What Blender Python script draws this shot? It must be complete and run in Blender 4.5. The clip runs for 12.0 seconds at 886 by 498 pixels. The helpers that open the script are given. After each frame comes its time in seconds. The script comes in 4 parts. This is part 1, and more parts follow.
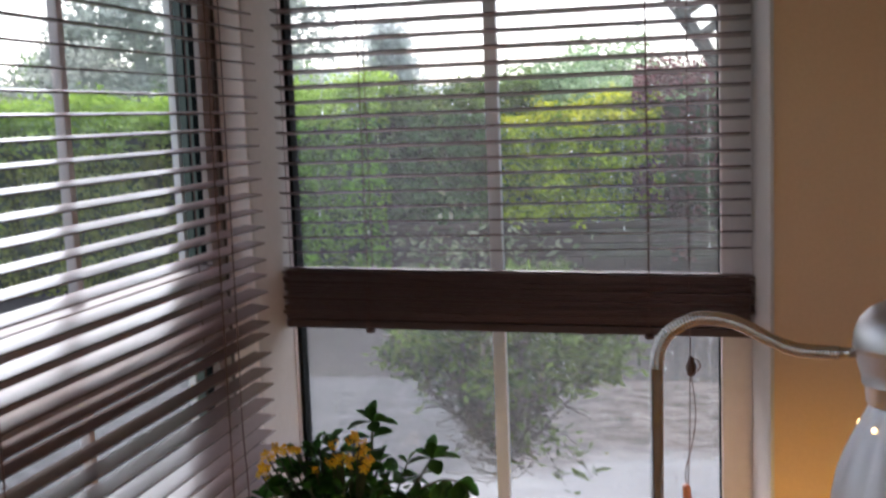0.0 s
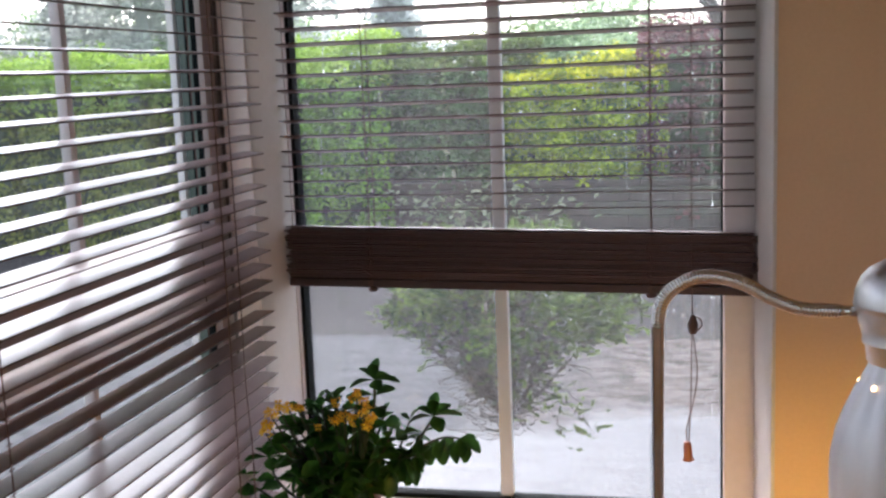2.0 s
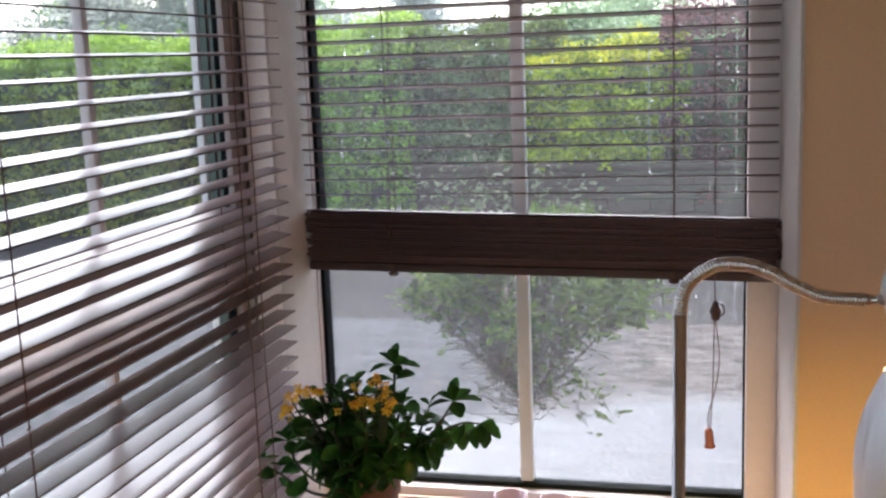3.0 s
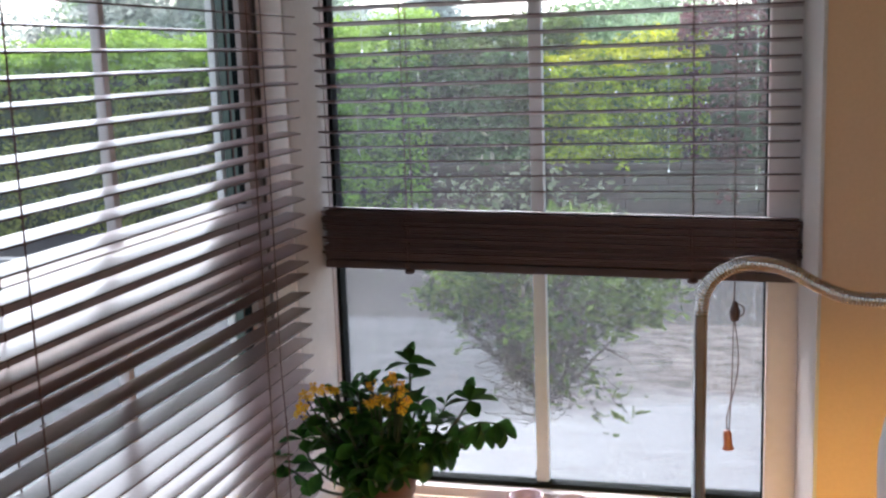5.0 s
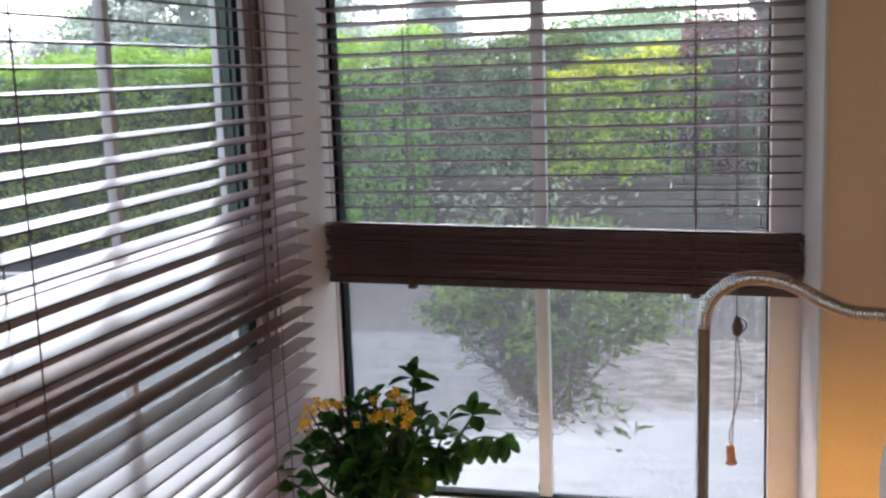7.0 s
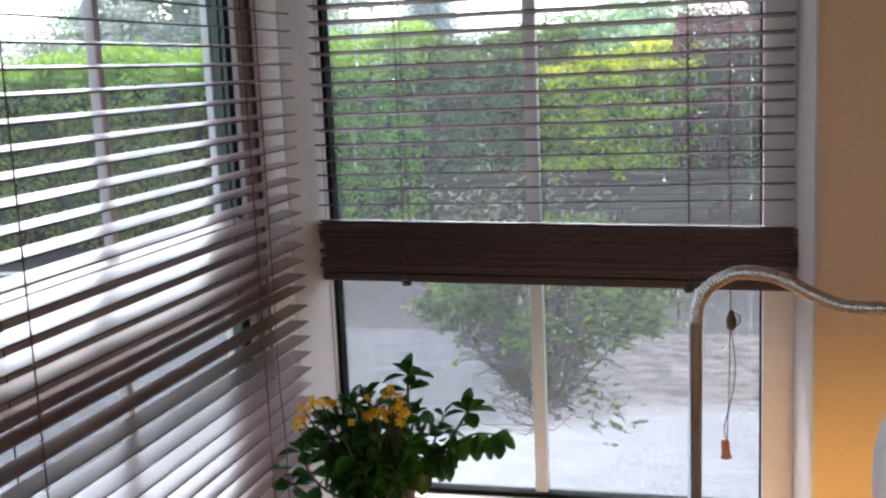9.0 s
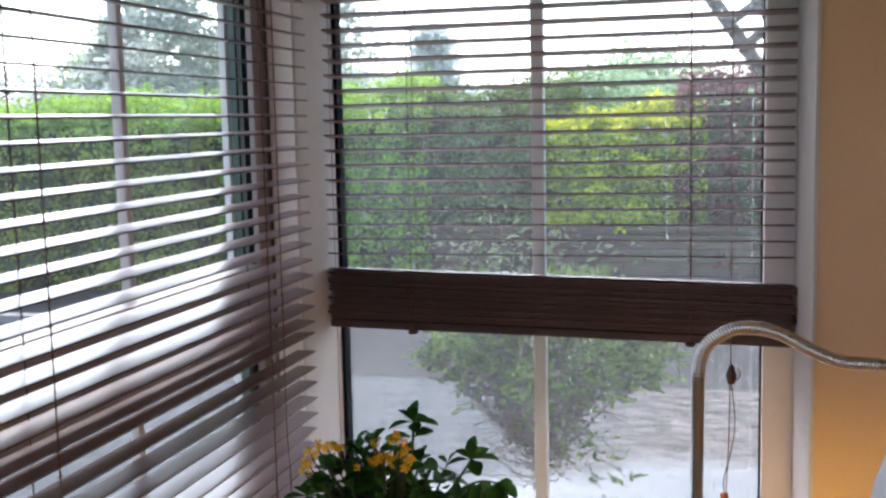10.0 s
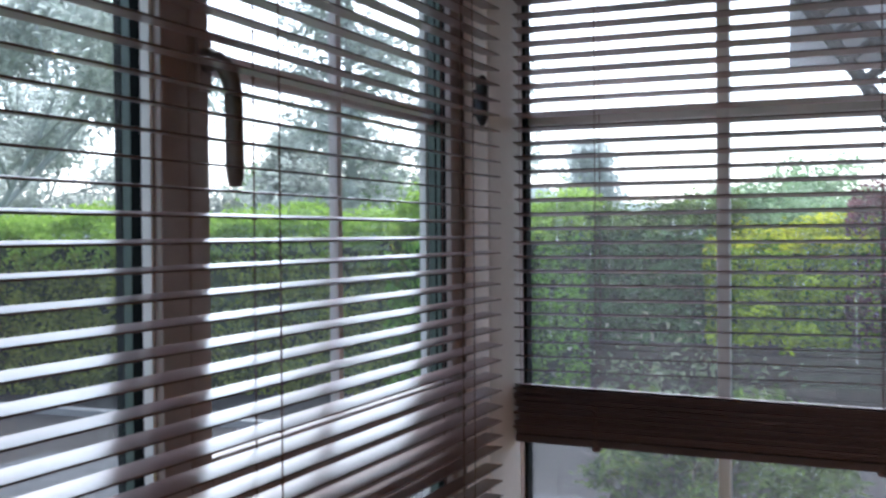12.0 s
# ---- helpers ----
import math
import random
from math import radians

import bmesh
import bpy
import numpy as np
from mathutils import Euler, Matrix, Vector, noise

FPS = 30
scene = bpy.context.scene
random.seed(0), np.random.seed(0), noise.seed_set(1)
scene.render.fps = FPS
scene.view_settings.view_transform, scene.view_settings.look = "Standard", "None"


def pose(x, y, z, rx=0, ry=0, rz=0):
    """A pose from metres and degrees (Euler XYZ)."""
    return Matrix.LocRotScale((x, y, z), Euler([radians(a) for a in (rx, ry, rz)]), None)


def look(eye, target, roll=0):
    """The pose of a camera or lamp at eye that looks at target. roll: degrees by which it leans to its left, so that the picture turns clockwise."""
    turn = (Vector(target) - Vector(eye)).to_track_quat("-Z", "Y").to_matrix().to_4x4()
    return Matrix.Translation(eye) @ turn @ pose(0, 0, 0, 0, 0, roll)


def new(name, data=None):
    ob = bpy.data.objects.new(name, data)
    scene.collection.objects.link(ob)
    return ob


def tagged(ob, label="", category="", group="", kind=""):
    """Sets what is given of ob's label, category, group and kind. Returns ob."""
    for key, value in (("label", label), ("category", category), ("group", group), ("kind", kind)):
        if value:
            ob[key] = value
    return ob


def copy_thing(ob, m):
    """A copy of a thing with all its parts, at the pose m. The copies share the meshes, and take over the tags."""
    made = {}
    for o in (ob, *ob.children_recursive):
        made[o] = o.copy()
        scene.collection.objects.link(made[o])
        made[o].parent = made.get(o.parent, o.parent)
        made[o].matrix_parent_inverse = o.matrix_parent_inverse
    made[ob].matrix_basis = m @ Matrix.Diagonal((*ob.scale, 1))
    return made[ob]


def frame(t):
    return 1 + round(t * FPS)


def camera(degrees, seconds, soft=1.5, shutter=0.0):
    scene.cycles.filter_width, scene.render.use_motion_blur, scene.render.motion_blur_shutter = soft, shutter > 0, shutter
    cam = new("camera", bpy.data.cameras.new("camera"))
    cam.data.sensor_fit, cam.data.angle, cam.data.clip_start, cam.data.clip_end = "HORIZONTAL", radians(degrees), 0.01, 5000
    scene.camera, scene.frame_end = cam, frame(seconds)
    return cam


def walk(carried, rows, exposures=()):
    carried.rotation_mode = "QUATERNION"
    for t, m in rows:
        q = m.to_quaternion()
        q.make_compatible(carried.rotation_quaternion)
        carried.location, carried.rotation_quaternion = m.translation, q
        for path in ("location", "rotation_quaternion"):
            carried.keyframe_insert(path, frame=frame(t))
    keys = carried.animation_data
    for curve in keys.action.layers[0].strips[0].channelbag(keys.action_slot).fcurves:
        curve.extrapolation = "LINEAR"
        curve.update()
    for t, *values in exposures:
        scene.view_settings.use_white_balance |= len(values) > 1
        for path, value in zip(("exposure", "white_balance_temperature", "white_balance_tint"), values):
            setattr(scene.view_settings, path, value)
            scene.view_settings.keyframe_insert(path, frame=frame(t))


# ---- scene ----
# The camera: seconds, place, and its turn, tilt and lean in degrees.
cam = camera(43.94, 12.0, soft=2.5, shutter=0.6)
PATH = [
    (0, (0.7952, -2.0697, 1.4956), 12.655, -6.877, -2.172),
    (0.5, (0.7976, -2.0748, 1.4989), 12.036, -8.957, -1.940),
    (1, (0.7975, -2.0660, 1.4976), 12.184, -9.386, -2.312),
    (1.5, (0.7952, -2.0675, 1.4950), 12.288, -8.919, -1.717),
    (2, (0.7973, -2.0676, 1.4954), 12.923, -9.031, -2.255),
    (2.5, (0.7966, -2.0597, 1.4969), 13.781, -9.518, -2.079),
    (3, (0.7954, -2.0574, 1.4965), 14.062, -9.874, -2.173),
    (5, (0.7913, -2.0444, 1.4925), 14.925, -9.885, -2.007),
    (5.5, (0.7911, -2.0450, 1.4929), 15.237, -9.857, -2.117),
    (6, (0.7898, -2.0450, 1.4933), 15.178, -9.650, -1.917),
    (6.5, (0.7897, -2.0479, 1.4931), 15.141, -9.236, -2.111),
    (7, (0.7913, -2.0520, 1.4936), 15.010, -9.101, -2.035),
    (9, (0.7951, -2.0501, 1.4944), 14.794, -9.307, -2.500),
    (9.5, (0.7974, -2.0570, 1.4944), 14.769, -8.111, -2.432),
    (10, (0.7925, -2.0975, 1.5022), 14.688, -6.716, -1.266),
    (10.5, (0.7952, -2.1205, 1.5091), 15.852, -5.594, -2.754),
    (11, (0.7801, -2.1563, 1.5115), 18.835, -3.344, -2.061),
    (11.5, (0.7683, -2.1837, 1.5197), 21.097, -1.748, -0.869),
    (12, (0.7544, -2.1983, 1.5209), 22.641, -0.715, -0.469),
]
walk(cam, [(t, pose(*p, 90 + tilt, 0, turn) @ pose(0, 0, 0, 0, 0, lean)) for t, p, turn, tilt, lean in PATH],
     [(0, 1.75, 6150, 14), (0.7, 2.15, 6150, 15), (5.0, 2.1, 5900, 11), (9.8, 2.2, 5800, 10), (11.0, 2.0, 5650, 9), (12.0, 1.7, 5550, 9)])

# ---- world and light ----
world = bpy.data.worlds.new("overcast_sky")
scene.world = world
world.use_nodes = True
_n, _l = world.node_tree.nodes, world.node_tree.links
_sky = _n.new("ShaderNodeTexSky")
_sky.sky_type = "NISHITA"
_sky.sun_disc = False
_sky.sun_elevation, _sky.sun_rotation = radians(48), radians(-25)
_sky.air_density, _sky.dust_density, _sky.ozone_density = 1.0, 2.5, 1.0
_hsv = _n.new("ShaderNodeHueSaturation")
_hsv.inputs["Saturation"].default_value = 0.5
_l.new(_sky.outputs[0], _hsv.inputs["Color"])
_l.new(_hsv.outputs[0], _n["Background"].inputs["Color"])
_n["Background"].inputs["Strength"].default_value = 0.15

sun = new("sun", bpy.data.lights.new("sun", "SUN"))
sun.data.energy, sun.data.angle, sun.data.color = 1.0, radians(25), (1.0, 0.98, 0.95)
sun.matrix_world = look((0, 0, 0), (0.28, -0.6, -0.74))

# ---- materials ----


def material(name):
    m = bpy.data.materials.new(name)
    m.use_nodes = True
    return m, m.node_tree.nodes, m.node_tree.links, m.node_tree.nodes["Principled BSDF"]


def surface(name, a, b, rough=0.5, scale=6.0, stretch=(1, 1, 1), fine=120.0, bump=0.1, metal=0.0, spec=0.5, coat=0.0,
            rough_var=0.08, dist=0.002, random_tint=0.0):
    """Two colours mixed by coarse and fine noise, with roughness variation and fine relief."""
    m, n, l, p = material(name)
    tc = n.new("ShaderNodeTexCoord")
    mp = n.new("ShaderNodeMapping")
    mp.inputs["Scale"].default_value = stretch
    l.new(tc.outputs["Object"], mp.inputs["Vector"])
    c1, c2 = n.new("ShaderNodeTexNoise"), n.new("ShaderNodeTexNoise")
    c1.inputs["Scale"].default_value, c1.inputs["Detail"].default_value = scale, 4
    c2.inputs["Scale"].default_value, c2.inputs["Detail"].default_value = fine, 3
    l.new(mp.outputs[0], c1.inputs["Vector"])
    l.new(mp.outputs[0], c2.inputs["Vector"])
    ad = n.new("ShaderNodeMath")
    ad.operation = "MULTIPLY_ADD"
    l.new(c2.outputs["Fac"], ad.inputs[0])
    ad.inputs[1].default_value = 0.5
    l.new(c1.outputs["Fac"], ad.inputs[2])
    rp = n.new("ShaderNodeMapRange")
    rp.inputs["From Min"].default_value, rp.inputs["From Max"].default_value = 0.45, 1.05
    l.new(ad.outputs[0], rp.inputs["Value"])
    mix = n.new("ShaderNodeMix")
    mix.data_type = "RGBA"
    mix.inputs[6].default_value, mix.inputs[7].default_value = (*a, 1), (*b, 1)
    l.new(rp.outputs[0], mix.inputs[0])
    colour = mix.outputs[2]
    if random_tint:
        oi = n.new("ShaderNodeObjectInfo")
        hs = n.new("ShaderNodeHueSaturation")
        mr = n.new("ShaderNodeMapRange")
        mr.inputs["To Min"].default_value, mr.inputs["To Max"].default_value = 1 - random_tint, 1 + random_tint
        l.new(oi.outputs["Random"], mr.inputs["Value"])
        l.new(mr.outputs[0], hs.inputs["Value"])
        l.new(colour, hs.inputs["Color"])
        colour = hs.outputs[0]
    l.new(colour, p.inputs["Base Color"])
    rr = n.new("ShaderNodeMapRange")
    rr.inputs["To Min"].default_value, rr.inputs["To Max"].default_value = max(rough - rough_var, 0.02), min(rough + rough_var, 1)
    l.new(c1.outputs["Fac"], rr.inputs["Value"])
    l.new(rr.outputs[0], p.inputs["Roughness"])
    p.inputs["Metallic"].default_value = metal
    p.inputs["Specular IOR Level"].default_value = spec
    p.inputs["Coat Weight"].default_value = coat
    p.inputs["Coat Roughness"].default_value = rough * 0.8
    if bump:
        bp = n.new("ShaderNodeBump")
        bp.inputs["Strength"].default_value, bp.inputs["Distance"].default_value = bump, dist
        l.new(ad.outputs[0], bp.inputs["Height"])
        l.new(bp.outputs[0], p.inputs["Normal"])
    return m


def leaf_material(name, a, b, rough=0.6, trans=0.5, spec=0.15, patch=2.0):
    """Leaves: each its own shade, some light passes through."""
    m, n, l, p = material(name)
    g = n.new("ShaderNodeNewGeometry")
    rp = n.new("ShaderNodeMix")
    rp.data_type = "RGBA"
    rp.inputs[6].default_value, rp.inputs[7].default_value = (*a, 1), (*b, 1)
    tc, ns = n.new("ShaderNodeTexCoord"), n.new("ShaderNodeTexNoise")
    ns.inputs["Scale"].default_value, ns.inputs["Detail"].default_value = patch, 3
    l.new(tc.outputs["Object"], ns.inputs["Vector"])
    pr = n.new("ShaderNodeMapRange")
    pr.inputs["From Min"].default_value, pr.inputs["From Max"].default_value = 0.32, 0.68
    pr.inputs["To Min"].default_value, pr.inputs["To Max"].default_value = -0.35, 0.35
    l.new(ns.outputs["Fac"], pr.inputs["Value"])
    am = n.new("ShaderNodeMath")
    am.operation, am.use_clamp = "ADD", True
    l.new(g.outputs["Random Per Island"], am.inputs[0])
    l.new(pr.outputs[0], am.inputs[1])
    l.new(am.outputs[0], rp.inputs[0])
    l.new(rp.outputs[2], p.inputs["Base Color"])
    p.inputs["Roughness"].default_value = rough
    p.inputs["Specular IOR Level"].default_value = spec
    tr = n.new("ShaderNodeBsdfTranslucent")
    l.new(rp.outputs[2], tr.inputs["Color"])
    mx = n.new("ShaderNodeMixShader")
    mx.inputs[0].default_value = trans
    l.new(p.outputs[0], mx.inputs[1])
    l.new(tr.outputs[0], mx.inputs[2])
    l.new(mx.outputs[0], n["Material Output"].inputs["Surface"])
    return m


def glass_material(name, bump=0.0, scale=30.0, stretch=(1, 1, 1), veil=0.011):
    """A clear pane with a whitish veil for haze and glare, and rain that bends the view where bump is given."""
    m, n, l, p = material(name)
    n.remove(p)
    if bump:
        g = n.new("ShaderNodeBsdfRefraction")
        g.inputs["IOR"].default_value = 1.33
        tc, mp, ns = n.new("ShaderNodeTexCoord"), n.new("ShaderNodeMapping"), n.new("ShaderNodeTexNoise")
        mp.inputs["Scale"].default_value = stretch
        ns.inputs["Scale"].default_value, ns.inputs["Detail"].default_value = scale, 3
        l.new(tc.outputs["Object"], mp.inputs["Vector"])
        l.new(mp.outputs[0], ns.inputs["Vector"])
        bp = n.new("ShaderNodeBump")
        bp.inputs["Strength"].default_value, bp.inputs["Distance"].default_value = bump, 0.001
        # the wet runs thickest low on the pane
        wet, low = n.new("ShaderNodeSeparateXYZ"), n.new("ShaderNodeMapRange")
        l.new(tc.outputs["Object"], wet.inputs[0])
        l.new(wet.outputs["Z"], low.inputs["Value"])
        low.inputs["From Min"].default_value, low.inputs["From Max"].default_value = 1.25, 0.95
        low.inputs["To Min"].default_value, low.inputs["To Max"].default_value = bump, bump * 4.0
        l.new(low.outputs[0], bp.inputs["Strength"])
        l.new(ns.outputs["Fac"], bp.inputs["Height"])
        l.new(bp.outputs[0], g.inputs["Normal"])
        g.inputs["Color"].default_value = (0.97, 0.98, 0.98, 1)
    else:
        g = n.new("ShaderNodeBsdfTransparent")
        g.inputs["Color"].default_value = (0.97, 0.98, 0.98, 1)
    s = n.new("ShaderNodeBsdfGlossy")
    s.inputs["Roughness"].default_value = 0.03
    lw = n.new("ShaderNodeLayerWeight")
    lw.inputs["Blend"].default_value = 0.5
    pw = n.new("ShaderNodeMath")
    pw.operation = "POWER"
    l.new(lw.outputs["Facing"], pw.inputs[0])
    pw.inputs[1].default_value = 5.0
    f = n.new("ShaderNodeMath")
    f.operation = "MULTIPLY_ADD"
    l.new(pw.outputs[0], f.inputs[0])
    f.inputs[1].default_value, f.inputs[2].default_value = 0.6, 0.03
    # a little translucent white imitates the haze and glare over the view
    glare_haze = n.new("ShaderNodeBsdfTranslucent")
    glare_haze.inputs["Color"].default_value = (0.95, 0.96, 0.98, 1)
    veiled = n.new("ShaderNodeMixShader")
    veiled.inputs[0].default_value = veil
    l.new(g.outputs[0], veiled.inputs[1])
    l.new(glare_haze.outputs[0], veiled.inputs[2])
    x = n.new("ShaderNodeMixShader")
    l.new(f.outputs[0], x.inputs[0])
    l.new(veiled.outputs[0], x.inputs[1])
    l.new(s.outputs[0], x.inputs[2])
    l.new(x.outputs[0], n["Material Output"].inputs["Surface"])
    return m


def water_material(name, glint):
    m, n, l, p = material(name)
    p.inputs["Base Color"].default_value = (1, 1, 1, 1)
    p.inputs["Roughness"].default_value = 0.02
    p.inputs["IOR"].default_value = 1.33
    p.inputs["Transmission Weight"].default_value = 1.0
    # white mixed into the clear water stands in for sky glints
    glint_white = n.new("ShaderNodeBsdfTranslucent")
    glint_white.inputs["Color"].default_value = (0.95, 0.97, 1.0, 1)
    mx = n.new("ShaderNodeMixShader")
    mx.inputs[0].default_value = glint
    l.new(p.outputs[0], mx.inputs[1])
    l.new(glint_white.outputs[0], mx.inputs[2])
    l.new(mx.outputs[0], n["Material Output"].inputs["Surface"])
    return m


M_SLAT = surface("brown_stained_wood", (0.20, 0.134, 0.123), (0.32, 0.218, 0.202), 0.32, 5, (1, 1, 1), 160, 0.10, spec=0.5, coat=0.5,
                 dist=0.0006, random_tint=0.15)
# the slats' wood with backlit shade put into the colour
M_SHADEWOOD = surface("shade_darkened_wood", (0.042, 0.021, 0.019), (0.085, 0.044, 0.040), 0.5, 5, (1, 1, 1), 160, 0.10, spec=0.3, coat=0.05,
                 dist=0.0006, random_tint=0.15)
M_CORD = surface("brown_cord", (0.085, 0.042, 0.034), (0.14, 0.072, 0.058), 0.8, 80, (1, 1, 1), 900, 0.2, dist=0.0004)
M_FRAME = surface("white_window_paint", (0.53, 0.460, 0.445), (0.62, 0.550, 0.535), 0.32, 3, (1, 1, 1), 60, 0.05, dist=0.0006)
M_PLASTER = surface("off_white_plaster", (0.46, 0.415, 0.385), (0.55, 0.50, 0.47), 0.6, 4, (1, 1, 1), 90, 0.2, dist=0.001)
M_WALL = surface("beige_wall_paint", (0.58, 0.375, 0.225), (0.66, 0.440, 0.270), 0.62, 2.5, (1, 1, 1), 140, 0.25, dist=0.0009)
M_CEIL = surface("white_ceiling_paint", (0.74, 0.72, 0.69), (0.82, 0.80, 0.77), 0.8, 3, (1, 1, 1), 80, 0.2, dist=0.001)
M_FLOOR = surface("oak_floor", (0.16, 0.09, 0.05), (0.28, 0.17, 0.10), 0.4, 3, (1, 9, 1), 60, 0.1)
M_SILL = surface("sill_board", (0.36, 0.24, 0.195), (0.48, 0.33, 0.28), 0.6, 5, (1, 6, 1), 80, 0.1, dist=0.0006)
# shaded copy of the white window paint, room-side shade in its colour
M_FRAME_SHADED = surface("shaded_white_window_paint", (0.27, 0.205, 0.188), (0.34, 0.265, 0.245), 0.38, 3, (1, 1, 1), 60, 0.05, dist=0.0006)
M_SPACER = surface("grey_green_glazing_spacer", (0.07, 0.10, 0.085), (0.11, 0.145, 0.125), 0.4, 20, bump=0.05)
M_BAR = surface("pale_grey_bar_paint", (0.46, 0.48, 0.48), (0.56, 0.58, 0.58), 0.34, 3, (1, 1, 1), 60, 0.05, dist=0.0006)
M_LINING = surface("warm_lining_board", (0.76, 0.64, 0.59), (0.86, 0.75, 0.70), 0.45, 4, (1, 1, 1), 90, 0.1, dist=0.0006)
M_GASKET = surface("black_gasket", (0.004, 0.005, 0.005), (0.009, 0.011, 0.011), 0.9, 20, bump=0.05, spec=0.08)
M_STEEL = surface("brushed_steel", (0.50, 0.48, 0.46), (0.64, 0.62, 0.60), 0.24, 6, (1, 1, 14), 240, 0.05, metal=1.0, dist=0.0003)
M_SATIN = surface("satin_nickel", (0.66, 0.64, 0.66), (0.76, 0.74, 0.76), 0.58, 5, (12, 12, 1), 200, 0.06, metal=1.0, dist=0.0003)
M_CAP = surface("tarnished_nickel", (0.56, 0.54, 0.54), (0.66, 0.64, 0.64), 0.44, 5, (1, 1, 1), 200, 0.06, metal=1.0, dist=0.0003)
M_HANDLE = surface("bronze_handle", (0.10, 0.08, 0.07), (0.16, 0.13, 0.12), 0.35, 20, bump=0.05)
M_BLACK = surface("black_plastic", (0.012, 0.012, 0.014), (0.025, 0.025, 0.028), 0.35, 20, bump=0.05)
M_TASSEL = surface("red_brown_wood", (0.20, 0.055, 0.025), (0.30, 0.09, 0.045), 0.4, 30, (1, 1, 0.3), 200, 0.1, dist=0.0005)
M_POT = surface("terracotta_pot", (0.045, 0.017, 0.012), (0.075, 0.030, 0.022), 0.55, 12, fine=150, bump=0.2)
M_SOIL = surface("potting_soil", (0.018, 0.012, 0.008), (0.05, 0.034, 0.022), 0.95, 60, fine=300, bump=0.8, dist=0.006)
M_STEM = surface("green_brown_stem", (0.018, 0.026, 0.010), (0.036, 0.048, 0.018), 0.6, 40, bump=0.2)
M_CUP = surface("pink_glass", (0.38, 0.28, 0.33), (0.47, 0.36, 0.41), 0.18, 8, bump=0.0)
M_PLEAF = leaf_material("succulent_leaf", (0.012, 0.044, 0.011), (0.10, 0.27, 0.042), 0.36, 0.68, 0.35, patch=14.0)
M_FLOWER = leaf_material("orange_yellow_petal", (0.66, 0.31, 0.014), (0.85, 0.59, 0.045), 0.5, 0.45, 0.3, patch=30.0)
M_GLASS = glass_material("window_glass", veil=0.013)
M_GLASS_RAIN = glass_material("rain_wet_glass", 0.15, 30.0, (1, 1, 0.22), veil=0.016)
M_WATER = water_material("rain_water", 0.10)
M_DROPS = water_material("rain_drops", 0.15)
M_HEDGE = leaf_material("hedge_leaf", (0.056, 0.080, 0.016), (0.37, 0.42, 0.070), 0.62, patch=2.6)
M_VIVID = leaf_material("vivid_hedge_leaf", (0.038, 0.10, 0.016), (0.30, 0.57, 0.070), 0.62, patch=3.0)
M_HEDGE_TOP = leaf_material("light_hedge_leaf", (0.22, 0.36, 0.05), (0.42, 0.57, 0.10), 0.62)
M_YELLOW = leaf_material("golden_leaf", (0.08, 0.17, 0.010), (0.74, 0.72, 0.03), 0.62, patch=3.0)
M_GOLDGREEN = leaf_material("gold_green_leaf", (0.05, 0.14, 0.012), (0.62, 0.76, 0.040), 0.62, patch=3.0)
M_PURPLE = leaf_material("purple_leaf", (0.030, 0.018, 0.020), (0.24, 0.09, 0.10), 0.62, patch=1.6)
M_SHRUB = leaf_material("grey_green_leaf", (0.036, 0.068, 0.018), (0.19, 0.27, 0.065), 0.62, patch=6.0)
M_PALELEAF = leaf_material("pale_broad_leaf", (0.13, 0.18, 0.08), (0.52, 0.54, 0.36), 0.62, patch=5.0)
M_DARKLEAF = leaf_material("dark_shrub_leaf", (0.026, 0.066, 0.022), (0.22, 0.38, 0.15), 0.62, patch=3.5)
# distance haze is put into these two pale leaf colours
M_TREE_HAZED = leaf_material("haze_paled_leaf", (0.40, 0.43, 0.39), (0.68, 0.71, 0.65), 0.6, 0.6, 0.3, patch=0.4)
M_CONIFER_HAZED = leaf_material("haze_paled_conifer_leaf", (0.54, 0.57, 0.55), (0.68, 0.71, 0.69), 0.7, 0.75, 0.2, patch=0.5)
M_FAR = leaf_material("far_tree_leaf", (0.24, 0.35, 0.18), (0.46, 0.58, 0.32), 0.5, 0.4, patch=0.5)
# hedge core: the shade between the leaves is put into this dark colour
M_CORE = surface("twigs_with_inner_shade", (0.018, 0.032, 0.008), (0.045, 0.07, 0.018), 0.9, 8, fine=60, bump=0.5, dist=0.02)
M_BARK = surface("grey_bark", (0.06, 0.05, 0.04), (0.15, 0.125, 0.10), 0.85, 10, (1, 1, 0.3), 90, 0.6, dist=0.006)
m, n, l, p = material("paving_into_gravel")
tc, ns, nf = n.new("ShaderNodeTexCoord"), n.new("ShaderNodeTexNoise"), n.new("ShaderNodeTexNoise")
ns.inputs["Scale"].default_value, ns.inputs["Detail"].default_value = 1.1, 6
nf.inputs["Scale"].default_value, nf.inputs["Detail"].default_value = 45, 4
l.new(tc.outputs["Object"], ns.inputs["Vector"])
l.new(tc.outputs["Object"], nf.inputs["Vector"])
sx = n.new("ShaderNodeSeparateXYZ")
l.new(tc.outputs["Object"], sx.inputs[0])
mn = n.new("ShaderNodeMath")
mn.operation = "MINIMUM"
l.new(sx.outputs["X"], mn.inputs[0])
mn.inputs[1].default_value = 0.4
e1 = n.new("ShaderNodeMath")
e1.operation = "MULTIPLY_ADD"
l.new(mn.outputs[0], e1.inputs[0])
e1.inputs[1].default_value = -0.5
l.new(sx.outputs["Y"], e1.inputs[2])
e2 = n.new("ShaderNodeMath")
e2.operation = "MULTIPLY_ADD"
l.new(ns.outputs["Fac"], e2.inputs[0])
e2.inputs[1].default_value = 1.3
l.new(e1.outputs[0], e2.inputs[2])
er = n.new("ShaderNodeMapRange")
